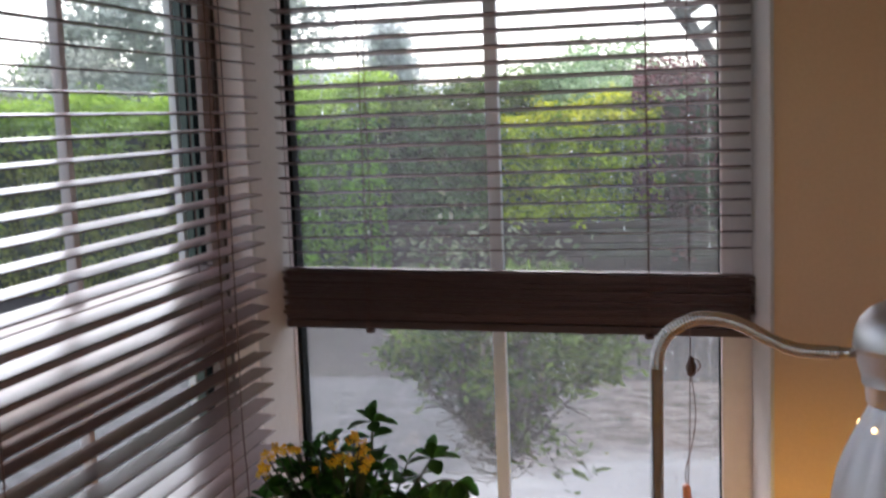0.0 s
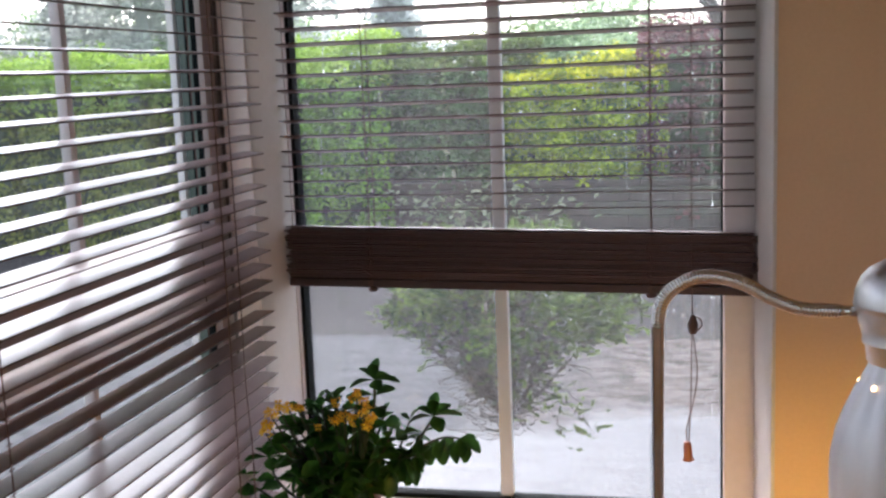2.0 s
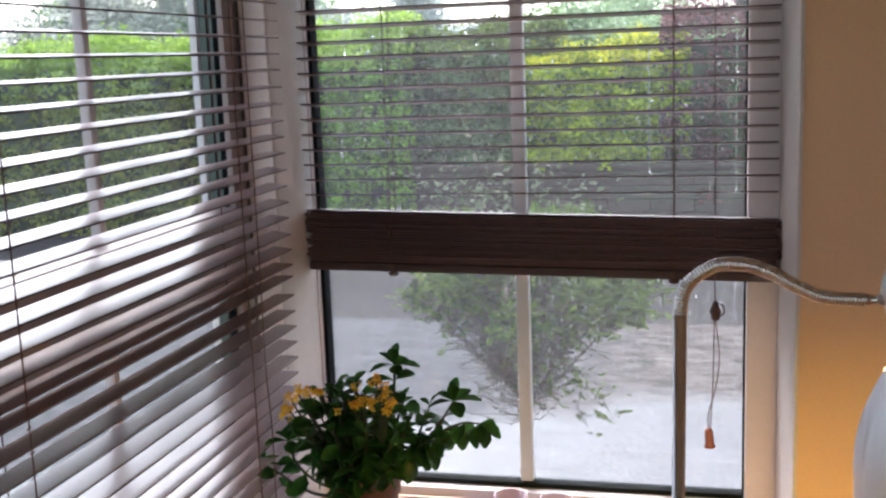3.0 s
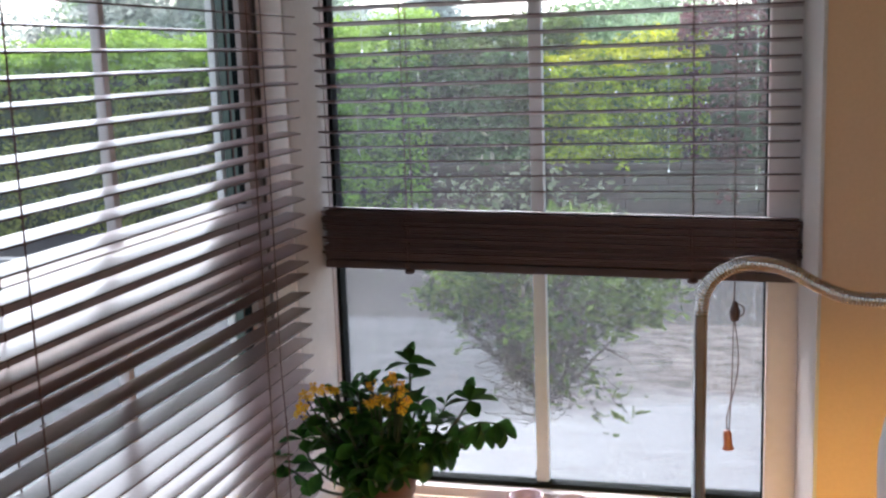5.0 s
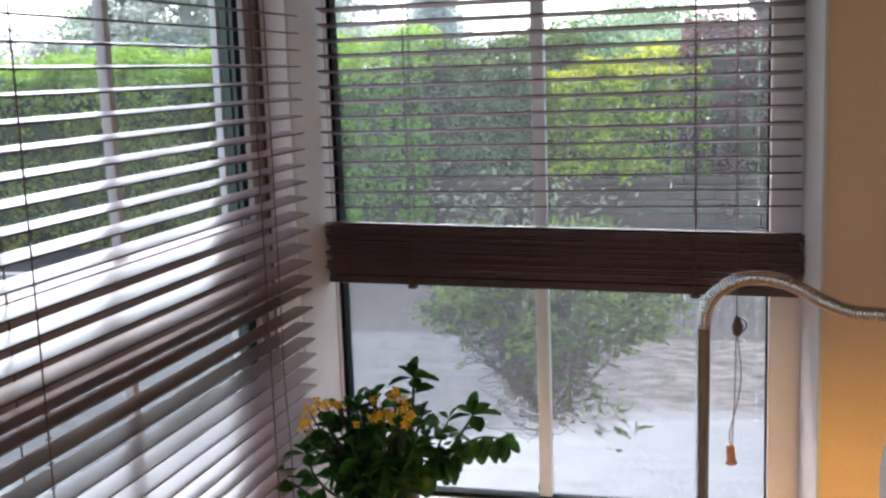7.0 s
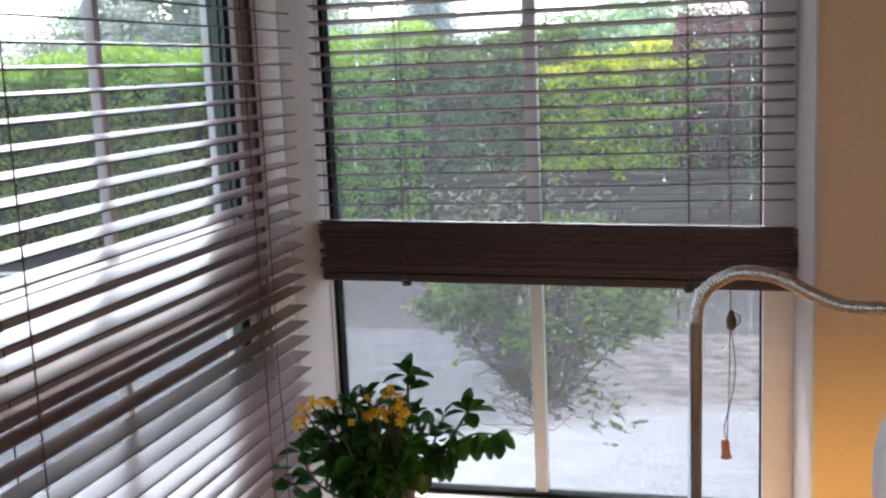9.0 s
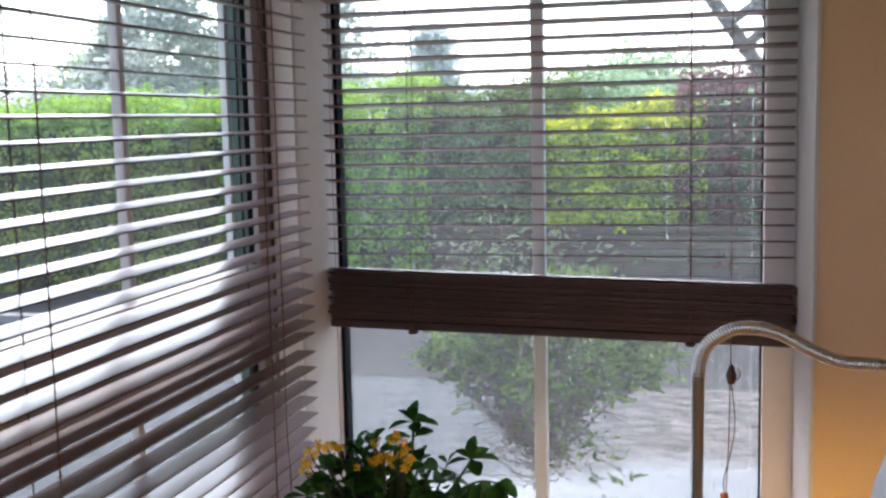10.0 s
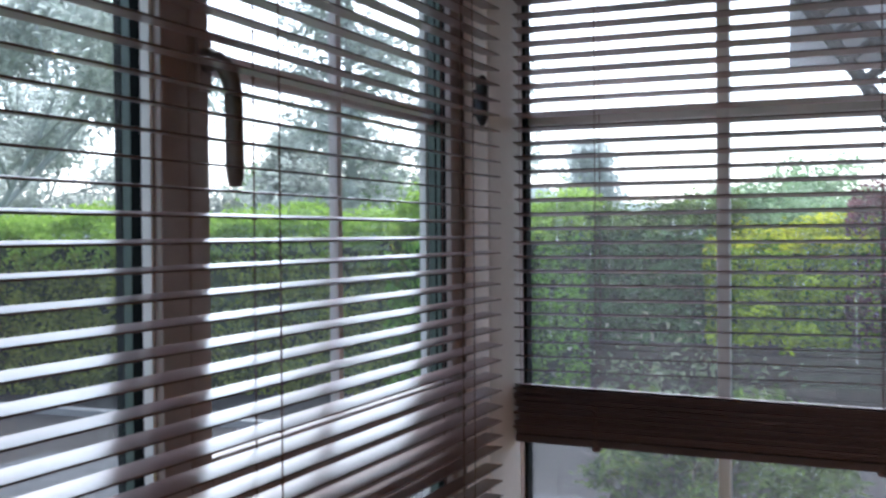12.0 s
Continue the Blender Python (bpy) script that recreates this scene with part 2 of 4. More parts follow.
er.interpolation_type = "SMOOTHSTEP"
er.inputs["From Min"].default_value, er.inputs["From Max"].default_value = 3.75, 4.3
l.new(e2.outputs[0], er.inputs["Value"])
cr = n.new("ShaderNodeMapRange")
cr.inputs["From Min"].default_value, cr.inputs["From Max"].default_value = 0.3, 0.7
cr.inputs["To Min"].default_value, cr.inputs["To Max"].default_value = 0.75, 1.25
l.new(nf.outputs["Fac"], cr.inputs["Value"])
mx = n.new("ShaderNodeMix")
mx.data_type = "RGBA"
mx.inputs[6].default_value, mx.inputs[7].default_value = (0.080, 0.083, 0.090, 1), (0.068, 0.067, 0.069, 1)
l.new(er.outputs[0], mx.inputs[0])
# brown earth and leaf litter washed over the gravel on one side
bx, bside, nb, mb = n.new("ShaderNodeMapRange"), n.new("ShaderNodeMath"), n.new("ShaderNodeTexNoise"), n.new("ShaderNodeMapping")
mb.inputs["Scale"].default_value = (1.0, 2.0, 1.0)
nb.inputs["Scale"].default_value, nb.inputs["Detail"].default_value = 6.5, 8
l.new(tc.outputs["Object"], mb.inputs["Vector"])
l.new(mb.outputs[0], nb.inputs["Vector"])
bx.inputs["From Min"].default_value, bx.inputs["From Max"].default_value = -0.5, 0.5
l.new(sx.outputs["X"], bx.inputs["Value"])
bside.operation = "MULTIPLY"
l.new(bx.outputs[0], bside.inputs[0])
bside.inputs[1].default_value = 1.0
be = n.new("ShaderNodeMath")
be.operation = "MULTIPLY"
l.new(bside.outputs[0], be.inputs[0])
l.new(er.outputs[0], be.inputs[1])
bn = n.new("ShaderNodeMapRange")
bn.inputs["From Min"].default_value, bn.inputs["From Max"].default_value = 0.40, 0.60
l.new(nb.outputs["Fac"], bn.inputs["Value"])
earth = n.new("ShaderNodeMix")
earth.data_type = "RGBA"
earth.inputs[6].default_value, earth.inputs[7].default_value = (0.050, 0.042, 0.036, 1), (0.130, 0.108, 0.097, 1)
l.new(bn.outputs[0], earth.inputs[0])
both = n.new("ShaderNodeMix")
both.data_type = "RGBA"
l.new(be.outputs[0], both.inputs[0])
l.new(mx.outputs[2], both.inputs[6])
l.new(earth.outputs[2], both.inputs[7])
hs = n.new("ShaderNodeHueSaturation")
l.new(both.outputs[2], hs.inputs["Color"])
mpp, nm = n.new("ShaderNodeMapping"), n.new("ShaderNodeTexNoise")
mpp.inputs["Scale"].default_value = (1.0, 3.0, 1.0)
nm.inputs["Scale"].default_value, nm.inputs["Detail"].default_value = 5.0, 5
l.new(tc.outputs["Object"], mpp.inputs["Vector"])
l.new(mpp.outputs[0], nm.inputs["Vector"])
cm = n.new("ShaderNodeMapRange")
cm.inputs["From Min"].default_value, cm.inputs["From Max"].default_value = 0.3, 0.7
cm.inputs["To Min"].default_value, cm.inputs["To Max"].default_value = 0.72, 1.28
l.new(nm.outputs["Fac"], cm.inputs["Value"])
mm = n.new("ShaderNodeMath")
mm.operation = "MULTIPLY"
l.new(cr.outputs[0], mm.inputs[0])
l.new(cm.outputs[0], mm.inputs[1])
l.new(mm.outputs[0], hs.inputs["Value"])
l.new(hs.outputs[0], p.inputs["Base Color"])
rr = n.new("ShaderNodeMapRange")
rr.inputs["To Min"].default_value, rr.inputs["To Max"].default_value = 0.42, 0.9
l.new(er.outputs[0], rr.inputs["Value"])
l.new(rr.outputs[0], p.inputs["Roughness"])
sr = n.new("ShaderNodeMapRange")
sr.inputs["To Min"].default_value, sr.inputs["To Max"].default_value = 0.34, 0.2
l.new(er.outputs[0], sr.inputs["Value"])
l.new(sr.outputs[0], p.inputs["Specular IOR Level"])
bp = n.new("ShaderNodeBump")
bp.inputs["Strength"].default_value, bp.inputs["Distance"].default_value = 0.6, 0.008
l.new(nf.outputs["Fac"], bp.inputs["Height"])
l.new(bp.outputs[0], p.inputs["Normal"])
M_DRIVE = m
# far limbs paled to carry the haze in their colour
M_BARK_HAZED = surface("haze_paled_bark", (0.34, 0.35, 0.34), (0.46, 0.47, 0.45), 0.85, 2, (1, 1, 0.3), 20, 0.4, dist=0.01)
M_GRAVEL = surface("wet_gravel", (0.032, 0.029, 0.028), (0.058, 0.053, 0.051), 0.9, 2.0, (1, 1, 1), 30, 0.8, spec=0.05, rough_var=0.15, dist=0.012)
M_GROUND = surface("far_grass", (0.05, 0.10, 0.03), (0.10, 0.17, 0.05), 0.8, 0.1, fine=3, bump=0.3)
M_STONE = surface("grey_wall_stone", (0.046, 0.034, 0.026), (0.092, 0.070, 0.055), 0.9, 5, fine=60, bump=0.5, dist=0.008, random_tint=0.2)
M_SOFFIT = surface("grey_painted_board", (0.36, 0.37, 0.39), (0.46, 0.47, 0.49), 0.5, 3, fine=50, bump=0.1)
M_KERB = surface("pale_wet_kerbstone", (0.17, 0.165, 0.16), (0.25, 0.245, 0.235), 0.7, 6, fine=60, bump=0.4)
M_DARKWOOD = surface("weathered_dark_timber", (0.03, 0.028, 0.028), (0.08, 0.075, 0.072), 0.7, 8, fine=80, bump=0.4)
# wooded slope with the haze of distance mixed into its colour
M_HILL = surface("haze_pale_hillside", (0.26, 0.30, 0.29), (0.34, 0.38, 0.36), 0.9, 0.03, fine=0.4, bump=0.0)

# ---- mesh tools ----


def link(name, bm, mat, parent=None, label="", smooth=False):
    me = bpy.data.meshes.new(name)
    bm.normal_update()
    bm.to_mesh(me)
    bm.free()
    for mt in (mat if isinstance(mat, (list, tuple)) else [mat]):
        me.materials.append(mt)
    if smooth:
        me.shade_smooth()
    ob = new(name, me)
    if parent is not None:
        ob.parent = parent
    if label:
        ob["label"] = label
    return ob


def part(name, bm, mat, parent, label="", smooth=False):
    return link(name, bm, mat, parent, label, smooth)


def empty(name, at=(0, 0, 0)):
    ob = new(name)
    ob.empty_display_size = 0.05
    ob.location = at
    return ob


def add_box(bm, lo, hi, bevel=0.0, m=None):
    r = bmesh.ops.create_cube(bm, size=1)
    c = [(a + b) / 2 for a, b in zip(lo, hi)]
    s = [abs(b - a) for a, b in zip(lo, hi)]
    for v in r["verts"]:
        v.co = Vector((c[0] + v.co.x * s[0], c[1] + v.co.y * s[1], c[2] + v.co.z * s[2]))
    if bevel:
        es = list({e for v in r["verts"] for e in v.link_edges})
        bmesh.ops.bevel(bm, geom=es, offset=bevel, segments=2, profile=0.6, affect="EDGES")
    if m is not None:
        bmesh.ops.transform(bm, matrix=m, verts=[v for v in bm.verts])
    return bm


def box(lo, hi, bevel=0.0, m=None):
    return add_box(bmesh.new(), lo, hi, bevel, m)


def add_prism(bm, outline, z0, z1):
    """A straight prism over a plan outline, counter-clockwise."""
    lo = [bm.verts.new((x, y, z0)) for x, y in outline]
    hi = [bm.verts.new((x, y, z1)) for x, y in outline]
    bm.faces.new(lo[::-1])
    bm.faces.new(hi)
    for i in range(len(lo)):
        j = (i + 1) % len(lo)
        bm.faces.new((lo[i], lo[j], hi[j], hi[i]))
    return bm


def add_tube(bm, pts, radii, sides=10, cap=True, flute=0.0, lobes=0):
    """A round skin along points, with a radius at each."""
    pts = [Vector(p) for p in pts]
    if not isinstance(radii, (list, tuple)):
        radii = [radii] * len(pts)
    rings, up = [], None
    for i, p in enumerate(pts):
        d = (pts[min(i + 1, len(pts) - 1)] - pts[max(i - 1, 0)])
        d = d.normalized() if d.length else Vector((0, 0, 1))
        if up is None:
            up = d.orthogonal().normalized()
        up = (up - d * up.dot(d)).normalized()
        side = d.cross(up)
        ring = []
        for k in range(sides):
            a = 2 * math.pi * k / sides
            r = radii[i] * (1 + flute * math.cos(lobes * a))
            ring.append(bm.verts.new(p + (up * math.cos(a) + side * math.sin(a)) * r))
        rings.append(ring)
    for a, b in zip(rings, rings[1:]):
        for k in range(sides):
            j = (k + 1) % sides
            bm.faces.new((a[k], a[j], b[j], b[k]))
    if cap:
        bm.faces.new(rings[0][::-1])
        bm.faces.new(rings[-1])
    return bm


def tube(pts, radii, sides=10, cap=True, flute=0.0, lobes=0):
    return add_tube(bmesh.new(), pts, radii, sides, cap, flute, lobes)


def lathe(profile, sides=32, flute=0.0, lobes=0):
    """Turned about z: profile of (radius, z)."""
    bm = bmesh.new()
    rings = []
    for r, z in profile:
        ring = []
        for k in range(sides):
            a = 2 * math.pi * k / sides
            q = max(r, 1e-4) * (1 + flute * abs(math.cos(lobes * a / 2)) - flute)
            ring.append(bm.verts.new((q * math.cos(a), q * math.sin(a), z)))
        rings.append(ring)
    for a, b in zip(rings, rings[1:]):
        for k in range(sides):
            j = (k + 1) % sides
            bm.faces.new((a[k], a[j], b[j], b[k]))
    return bm


def smooth_path(ctrl, n):
    """Points along a Catmull-Rom curve."""
    c = [Vector(p) for p in ctrl]
    c = [c[0] * 2 - c[1]] + c + [c[-1] * 2 - c[-2]]
    out = []
    for i in range(1, len(c) - 2):
        for k in range(n):
            t = k / n
            p0, p1, p2, p3 = c[i - 1], c[i], c[i + 1], c[i + 2]
            out.append(0.5 * ((2 * p1) + (p2 - p0) * t + (2 * p0 - 5 * p1 + 4 * p2 - p3) * t * t + (3 * p1 - p0 - 3 * p2 + p3) * t ** 3))
    out.append(c[-2])
    return out


def leaf_mesh(name, centres, normals, length, width, mat, parent, rng, label="", curl=0.25):
    """Many small pointed leaves, each of two folded halves, at the centres and facing about along the normals."""
    n = len(centres)
    centres, normals = np.asarray(centres, float), np.asarray(normals, float)
    nrm = normals + rng.normal(0, 0.55, (n, 3))
    nrm /= np.linalg.norm(nrm, axis=1)[:, None] + 1e-9
    ax = rng.normal(0, 1, (n, 3))
    ax -= nrm * (ax * nrm).sum(1)[:, None]
    ax /= np.linalg.norm(ax, axis=1)[:, None] + 1e-9
    sd = np.cross(nrm, ax)
    s = rng.uniform(0.65, 1.25, n)[:, None]
    L, Wd = length * s, width * s
    v = np.empty((n, 6, 3))
    v[:, 0] = centres - ax * L / 2
    v[:, 1] = centres + sd * Wd / 2 + nrm * Wd * curl - ax * L * 0.1
    v[:, 2] = centres + sd * Wd * 0.4 + nrm * Wd * curl * 0.7 + ax * L * 0.22
    v[:, 3] = centres + ax * L / 2
    v[:, 4] = centres - sd * Wd * 0.4 + nrm * Wd * curl * 0.7 + ax * L * 0.22
    v[:, 5] = centres - sd * Wd / 2 + nrm * Wd * curl - ax * L * 0.1
    i = np.arange(n)[:, None] * 6
    faces = np.concatenate([i + np.array([0, 1, 2, 3]), i + np.array([0, 3, 4, 5])]).tolist()
    me = bpy.data.meshes.new(name)
    me.from_pydata(v.reshape(-1, 3).tolist(), [], faces)
    me.materials.append(mat)
    ob = new(name, me)
    ob.parent = parent
    if label:
        ob["label"] = label
    return ob


# ---- the room ----
SILL, HEAD, FLOOR, CEIL, EARTH = 0.59, 2.12, -0.15, 2.32, -0.30

tagged(link("floor", box((-0.3, -4.35, FLOOR - 0.1), (2.35, 0.16, FLOOR)), M_FLOOR), "brown oak floor of the room", "floor", kind="structure")
tagged(link("ceiling", box((-0.3, -4.35, CEIL), (2.35, 0.16, CEIL + 0.12)), M_CEIL), "plain white painted ceiling", "ceiling", kind="structure")

bm = bmesh.new()
add_prism(bm, [(0.916, 0.05), (0.931, -0.20), (2.35, -0.20), (2.35, 0.16), (0.916, 0.16)], FLOOR, CEIL)
add_box(bm, (-0.012, -0.18, HEAD), (0.914, 0.16, CEIL))
add_box(bm, (0.0, 0.0, FLOOR), (0.914, 0.16, SILL - 0.035))
tagged(link("wall_north", bm, M_WALL), "beige painted wall beside the window, warm in the lamplight", "wall", kind="structure")
bm = bmesh.new()
add_box(bm, (-0.18, -4.2, FLOOR), (-0.012, -2.0, CEIL))
add_box(bm, (-0.18, -2.0, HEAD), (-0.012, -0.135, CEIL))
add_box(bm, (-0.18, -2.0, FLOOR), (-0.05, -0.135, SILL - 0.035))
tagged(link("wall_west", bm, M_WALL), "beige painted wall around the wide window", "wall", kind="structure")
# unseen wall; its opening is added to let fill daylight into the room
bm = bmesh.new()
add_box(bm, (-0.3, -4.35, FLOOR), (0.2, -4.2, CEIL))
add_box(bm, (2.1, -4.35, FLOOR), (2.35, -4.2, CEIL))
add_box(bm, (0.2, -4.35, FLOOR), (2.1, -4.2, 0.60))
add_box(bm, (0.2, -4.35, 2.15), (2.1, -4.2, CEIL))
tagged(link("wall_south", bm, M_WALL), "plain beige painted wall with an unseen opening added for daylight", "wall", kind="structure")
# unseen wall, placed near so it throws warm lamplight back
tagged(link("wall_east", box((2.2, -4.2, FLOOR), (2.35, -0.20, CEIL)), M_WALL), "unseen beige side wall, set close to bounce lamplight", "wall", kind="structure")
tagged(link("corner_post", box((-0.152, -0.135, FLOOR), (-0.005, 0.128, CEIL), 0.004), M_PLASTER), "off-white plastered corner post between two windows", "post", kind="structure")
bm = bmesh.new()
add_prism(bm, [(0.913, 0.05), (0.928, -0.203), (0.934, -0.203), (0.919, 0.05)], SILL, HEAD)
tagged(link("window_reveal", bm, M_PLASTER), "white plastered window reveal", "trim", kind="structure")
tagged(link("window_board", box((-0.045, -0.62, SILL - 0.035), (0.925, 0.05, SILL), 0.006), M_SILL), "deep pinkish-brown window board under the corner window", "sill", kind="structure")

# ---- windows ----


def pane(name, lo, hi, mat, parent):
    ob = part(name, box(lo, hi), mat, parent)
    ob.visible_shadow = False
    return ob


win_b = tagged(empty("window_1"), "white framed fixed window with glazing bars, wet with rain", "window", kind="structure")
FB0, FB1, GB = 0.05, 0.125, 0.095
part("frame_post", box((-0.005, FB0, SILL), (-0.0025, FB1, HEAD), 0.0005), M_FRAME, win_b)
part("frame_post", box((0.856, FB0, SILL), (0.916, FB1, HEAD), 0.004), M_FRAME, win_b)
part("bottom_rail", box((-0.0025, FB0, SILL), (0.856, FB1, 0.612), 0.003), M_FRAME, win_b)
part("top_rail", box((-0.0025, FB0, HEAD - 0.06), (0.856, FB1, HEAD), 0.003), M_FRAME, win_b)
part("gasket", box((-0.0025, FB0 + 0.018, 0.612), (0.0050, GB + 0.01, HEAD - 0.06)), M_GASKET, win_b, "black rubber gasket")
part("gasket", box((0.852, GB - 0.012, 0.612), (0.856, GB + 0.01, HEAD - 0.06)), M_GASKET, win_b, "black rubber gasket")
part("gasket", box((0.0050, GB - 0.02, 0.612), (0.852, GB + 0.012, 0.622)), M_GASKET, win_b, "black rubber gasket")
pane("pane", (0.003, GB - 0.002, 0.616), (0.854, GB + 0.002, HEAD - 0.06), M_GLASS_RAIN, win_b)
part("glazing_bar", box((0.4075, GB - 0.012, 0.622), (0.4335, GB + 0.014, HEAD - 0.06), 0.003), M_BAR, win_b)
part("glazing_bar", box((0.0050, GB - 0.011, 1.757), (0.4075, GB + 0.013, 1.779), 0.003), M_BAR, win_b)
part("glazing_bar", box((0.4335, GB - 0.011, 1.757), (0.852, GB + 0.013, 1.779), 0.003), M_BAR, win_b)

# raindrops on the outside of the fixed pane
g = np.random.default_rng(8)
vs, fs = [], []
for i in range(6100):
    x, z = g.uniform(0.02, 0.85), 0.63 + 1.4 * g.uniform(0, 1) ** 1.7
    if i > 4600:
        x, z = g.uniform(0.40, 0.85), g.uniform(0.80, 1.10)   # thickest in the lee of the frame
    if 0.405 < x < 0.436 or g.random() > 0.22 + 0.8 * x:
        continue
    r = 0.0005 + 0.0014 * g.random() ** 4 + (0.0003 if i > 4600 else 0)
    long = g.uniform(1.0, 1.7)
    if g.random() < (0.06 if i <= 4600 else 0.015):
        r, long = g.uniform(0.0007, 0.0012), g.uniform(6, 16)   # a trickle
    b = len(vs)
    vs.append((x, GB + 0.002 + r * 0.8, z))
    for q, d in ((0.72, 0.55), (1.0, 0.0)):
        for k in range(7):
            t = 6.2832 * k / 7
            vs.append((x + r * q * math.cos(t), GB + 0.002 + r * d, z + r * q * long * math.sin(t)))
    for k in range(7):
        j = (k + 1) % 7
        fs.append((b, b + 1 + k, b + 1 + j))
        fs.append((b + 1 + k, b + 8 + k, b + 8 + j, b + 1 + j))
# long trickles that run down the outside of the pane
bm = bmesh.new()
for x, z0, z1, r in ((0.066, 1.50, 1.86, 0.0016), (0.674, 1.26, 1.50, 0.0010), (0.050, 1.30, 1.40, 0.0013), (0.836, 1.22, 1.56, 0.0009), (0.836, 0.80, 1.04, 0.0009)):
    run = [(x + 0.0012 * math.sin(40 * z0 + 9 * k), GB + 0.0026, z0 + (z1 - z0) * k / 24) for k in range(25)]
    add_tube(bm, run, [r * (0.55 + 0.45 * abs(math.sin(1.7 * k + 60 * x))) for k in range(25)], 8)
tagged(link("trickles", bm, M_WATER, smooth=True), "thin trickles of rain down the window pane", "raindrops", kind="stuff")

me = bpy.data.meshes.new("raindrops")
me.from_pydata(vs, [], fs)
me.materials.append(M_DROPS)
me.shade_smooth()
tagged(new("raindrops", me), "scattered raindrops on the window pane, whitened to sparkle", "raindrops", kind="stuff")

win_a = tagged(empty("window_2"), "white framed casement window with glazing bars and handle", "window", kind="structure")
FA0, FA1, GA = -0.075, -0.128, -0.116
TR0, TR1, CB = 1.09, 1.165, 1.237   # transom and the casement's bottom rail
# white frame members, coloured brown as they look in shade
part("frame_post", box((FA1, -0.165, SILL), (FA0, -0.137, HEAD), 0.003), M_FRAME_SHADED, win_a)
part("mullion", box((FA1, -1.110, SILL), (FA0 + 0.0105, -1.056, HEAD), 0.002), M_FRAME_SHADED, win_a)
part("bead", box((-0.0905, -1.116, 0.65), (-0.0765, -1.1102, HEAD - 0.05), 0.001), M_CEIL, win_a, "white glazing bead")
part("gasket", box((-0.1065, -1.115, 0.65), (-0.0907, -1.1102, HEAD - 0.05)), M_GASKET, win_a, "black rubber gasket")
part("spacer", box((-0.1195, -1.114, 0.65), (-0.1067, -1.1102, HEAD - 0.05)), M_SPACER, win_a, "grey-green glazing spacer")
part("gasket", box((-0.1305, -1.115, 0.65), (-0.1197, -1.1102, HEAD - 0.05)), M_GASKET, win_a, "black rubber gasket")
part("frame_post", box((FA1, -2.0, SILL), (FA0, -1.94, HEAD), 0.003), M_FRAME_SHADED, win_a)
part("bottom_rail", box((FA1, -1.056, SILL), (FA0, -0.165, 0.65), 0.003), M_FRAME_SHADED, win_a)
part("bottom_rail", box((FA1, -1.94, SILL), (FA0, -1.104, 0.65), 0.003), M_FRAME_SHADED, win_a)
part("top_rail", box((FA1, -1.94, HEAD - 0.05), (FA0, -0.165, HEAD), 0.003), M_FRAME_SHADED, win_a)
part("transom", box((FA1, -1.056, TR0), (FA0, -0.165, TR1), 0.003), M_FRAME_SHADED, win_a)
sash = part("casement", box((FA1 + 0.006, -1.0556, TR1 + 0.003), (FA0 + 0.012, -1.012, HEAD - 0.053), 0.004), M_FRAME_SHADED, win_a, "closed opening casement")
part("bottom_rail", box((FA1 + 0.006, -1.012, TR1 + 0.003), (FA0 + 0.012, -0.168, CB), 0.004), M_FRAME_SHADED, sash)
part("top_rail", box((FA1 + 0.006, -1.012, HEAD - 0.10), (FA0 + 0.012, -0.168, HEAD - 0.053), 0.004), M_FRAME_SHADED, sash)
part("stile", box((FA0, -0.194, CB), (FA0 + 0.012, -0.147, HEAD - 0.10), 0.002), M_FRAME_SHADED, sash)
part("spacer", box((-0.119, -0.176, CB), (-0.1052, -0.166, HEAD - 0.10)), M_SPACER, sash, "grey-green glazing spacer")
part("spacer", box((-0.1008, -0.178, CB), (-0.0922, -0.166, HEAD - 0.10)), M_SPACER, sash, "grey-green glazing spacer")
part("gasket", box((-0.105, -0.178, CB), (-0.101, -0.166, HEAD - 0.10)), M_GASKET, sash, "black rubber gasket")
part("outer_bead", box((-0.137, -0.182, CB - 0.03), (-0.123, -0.166, HEAD - 0.08), 0.002), M_CEIL, win_a)
part("lining", box((-0.0565, -0.139, SILL), (-0.0065, -0.1352, HEAD), 0.001), M_LINING, win_a, "warm white lining board")
part("seal", box((-0.063, -0.139, SILL), (-0.0575, -0.1352, HEAD)), M_HANDLE, win_a, "dark sealing strip against the post")
pane("pane", (GA - 0.002, -1.010, CB - 0.004), (GA + 0.002, -0.174, HEAD - 0.098), M_GLASS, sash)
part("gasket", box((-0.092, -0.180, CB), (FA0 - 0.0005, -0.166, HEAD - 0.10)), M_GASKET, sash, "black rubber gasket")
part("gasket", box((GA - 0.008, -1.012, CB), (GA + 0.010, -1.008, HEAD - 0.10)), M_GASKET, sash, "black rubber gasket")
part("gasket", box((GA - 0.008, -1.008, CB), (GA + 0.012, -0.178, CB + 0.006)), M_GASKET, sash, "black rubber gasket")
part("glazing_bar", box((GA - 0.009, -0.583, CB + 0.006), (GA + 0.009, -0.567, HEAD - 0.10), 0.003), M_FRAME, sash)
part("glazing_bar", box((GA - 0.011, -1.008, 1.742), (GA + 0.011, -0.583, 1.772), 0.003), M_FRAME, sash)
part("glazing_bar", box((GA - 0.011, -0.567, 1.742), (GA + 0.011, -0.178, 1.772), 0.003), M_FRAME, sash)
pane("pane", (GA - 0.002, -1.054, 0.648), (GA + 0.002, -0.167, TR0 + 0.002), M_GLASS, win_a)
part("glazing_bar", box((GA - 0.009, -0.583, 0.65), (GA + 0.009, -0.567, TR0), 0.003), M_FRAME, win_a)
part("bead", box((-0.137, -0.174, 0.65), (-0.123, -0.1652, TR0), 0.001), M_CEIL, win_a, "white glazing bead")
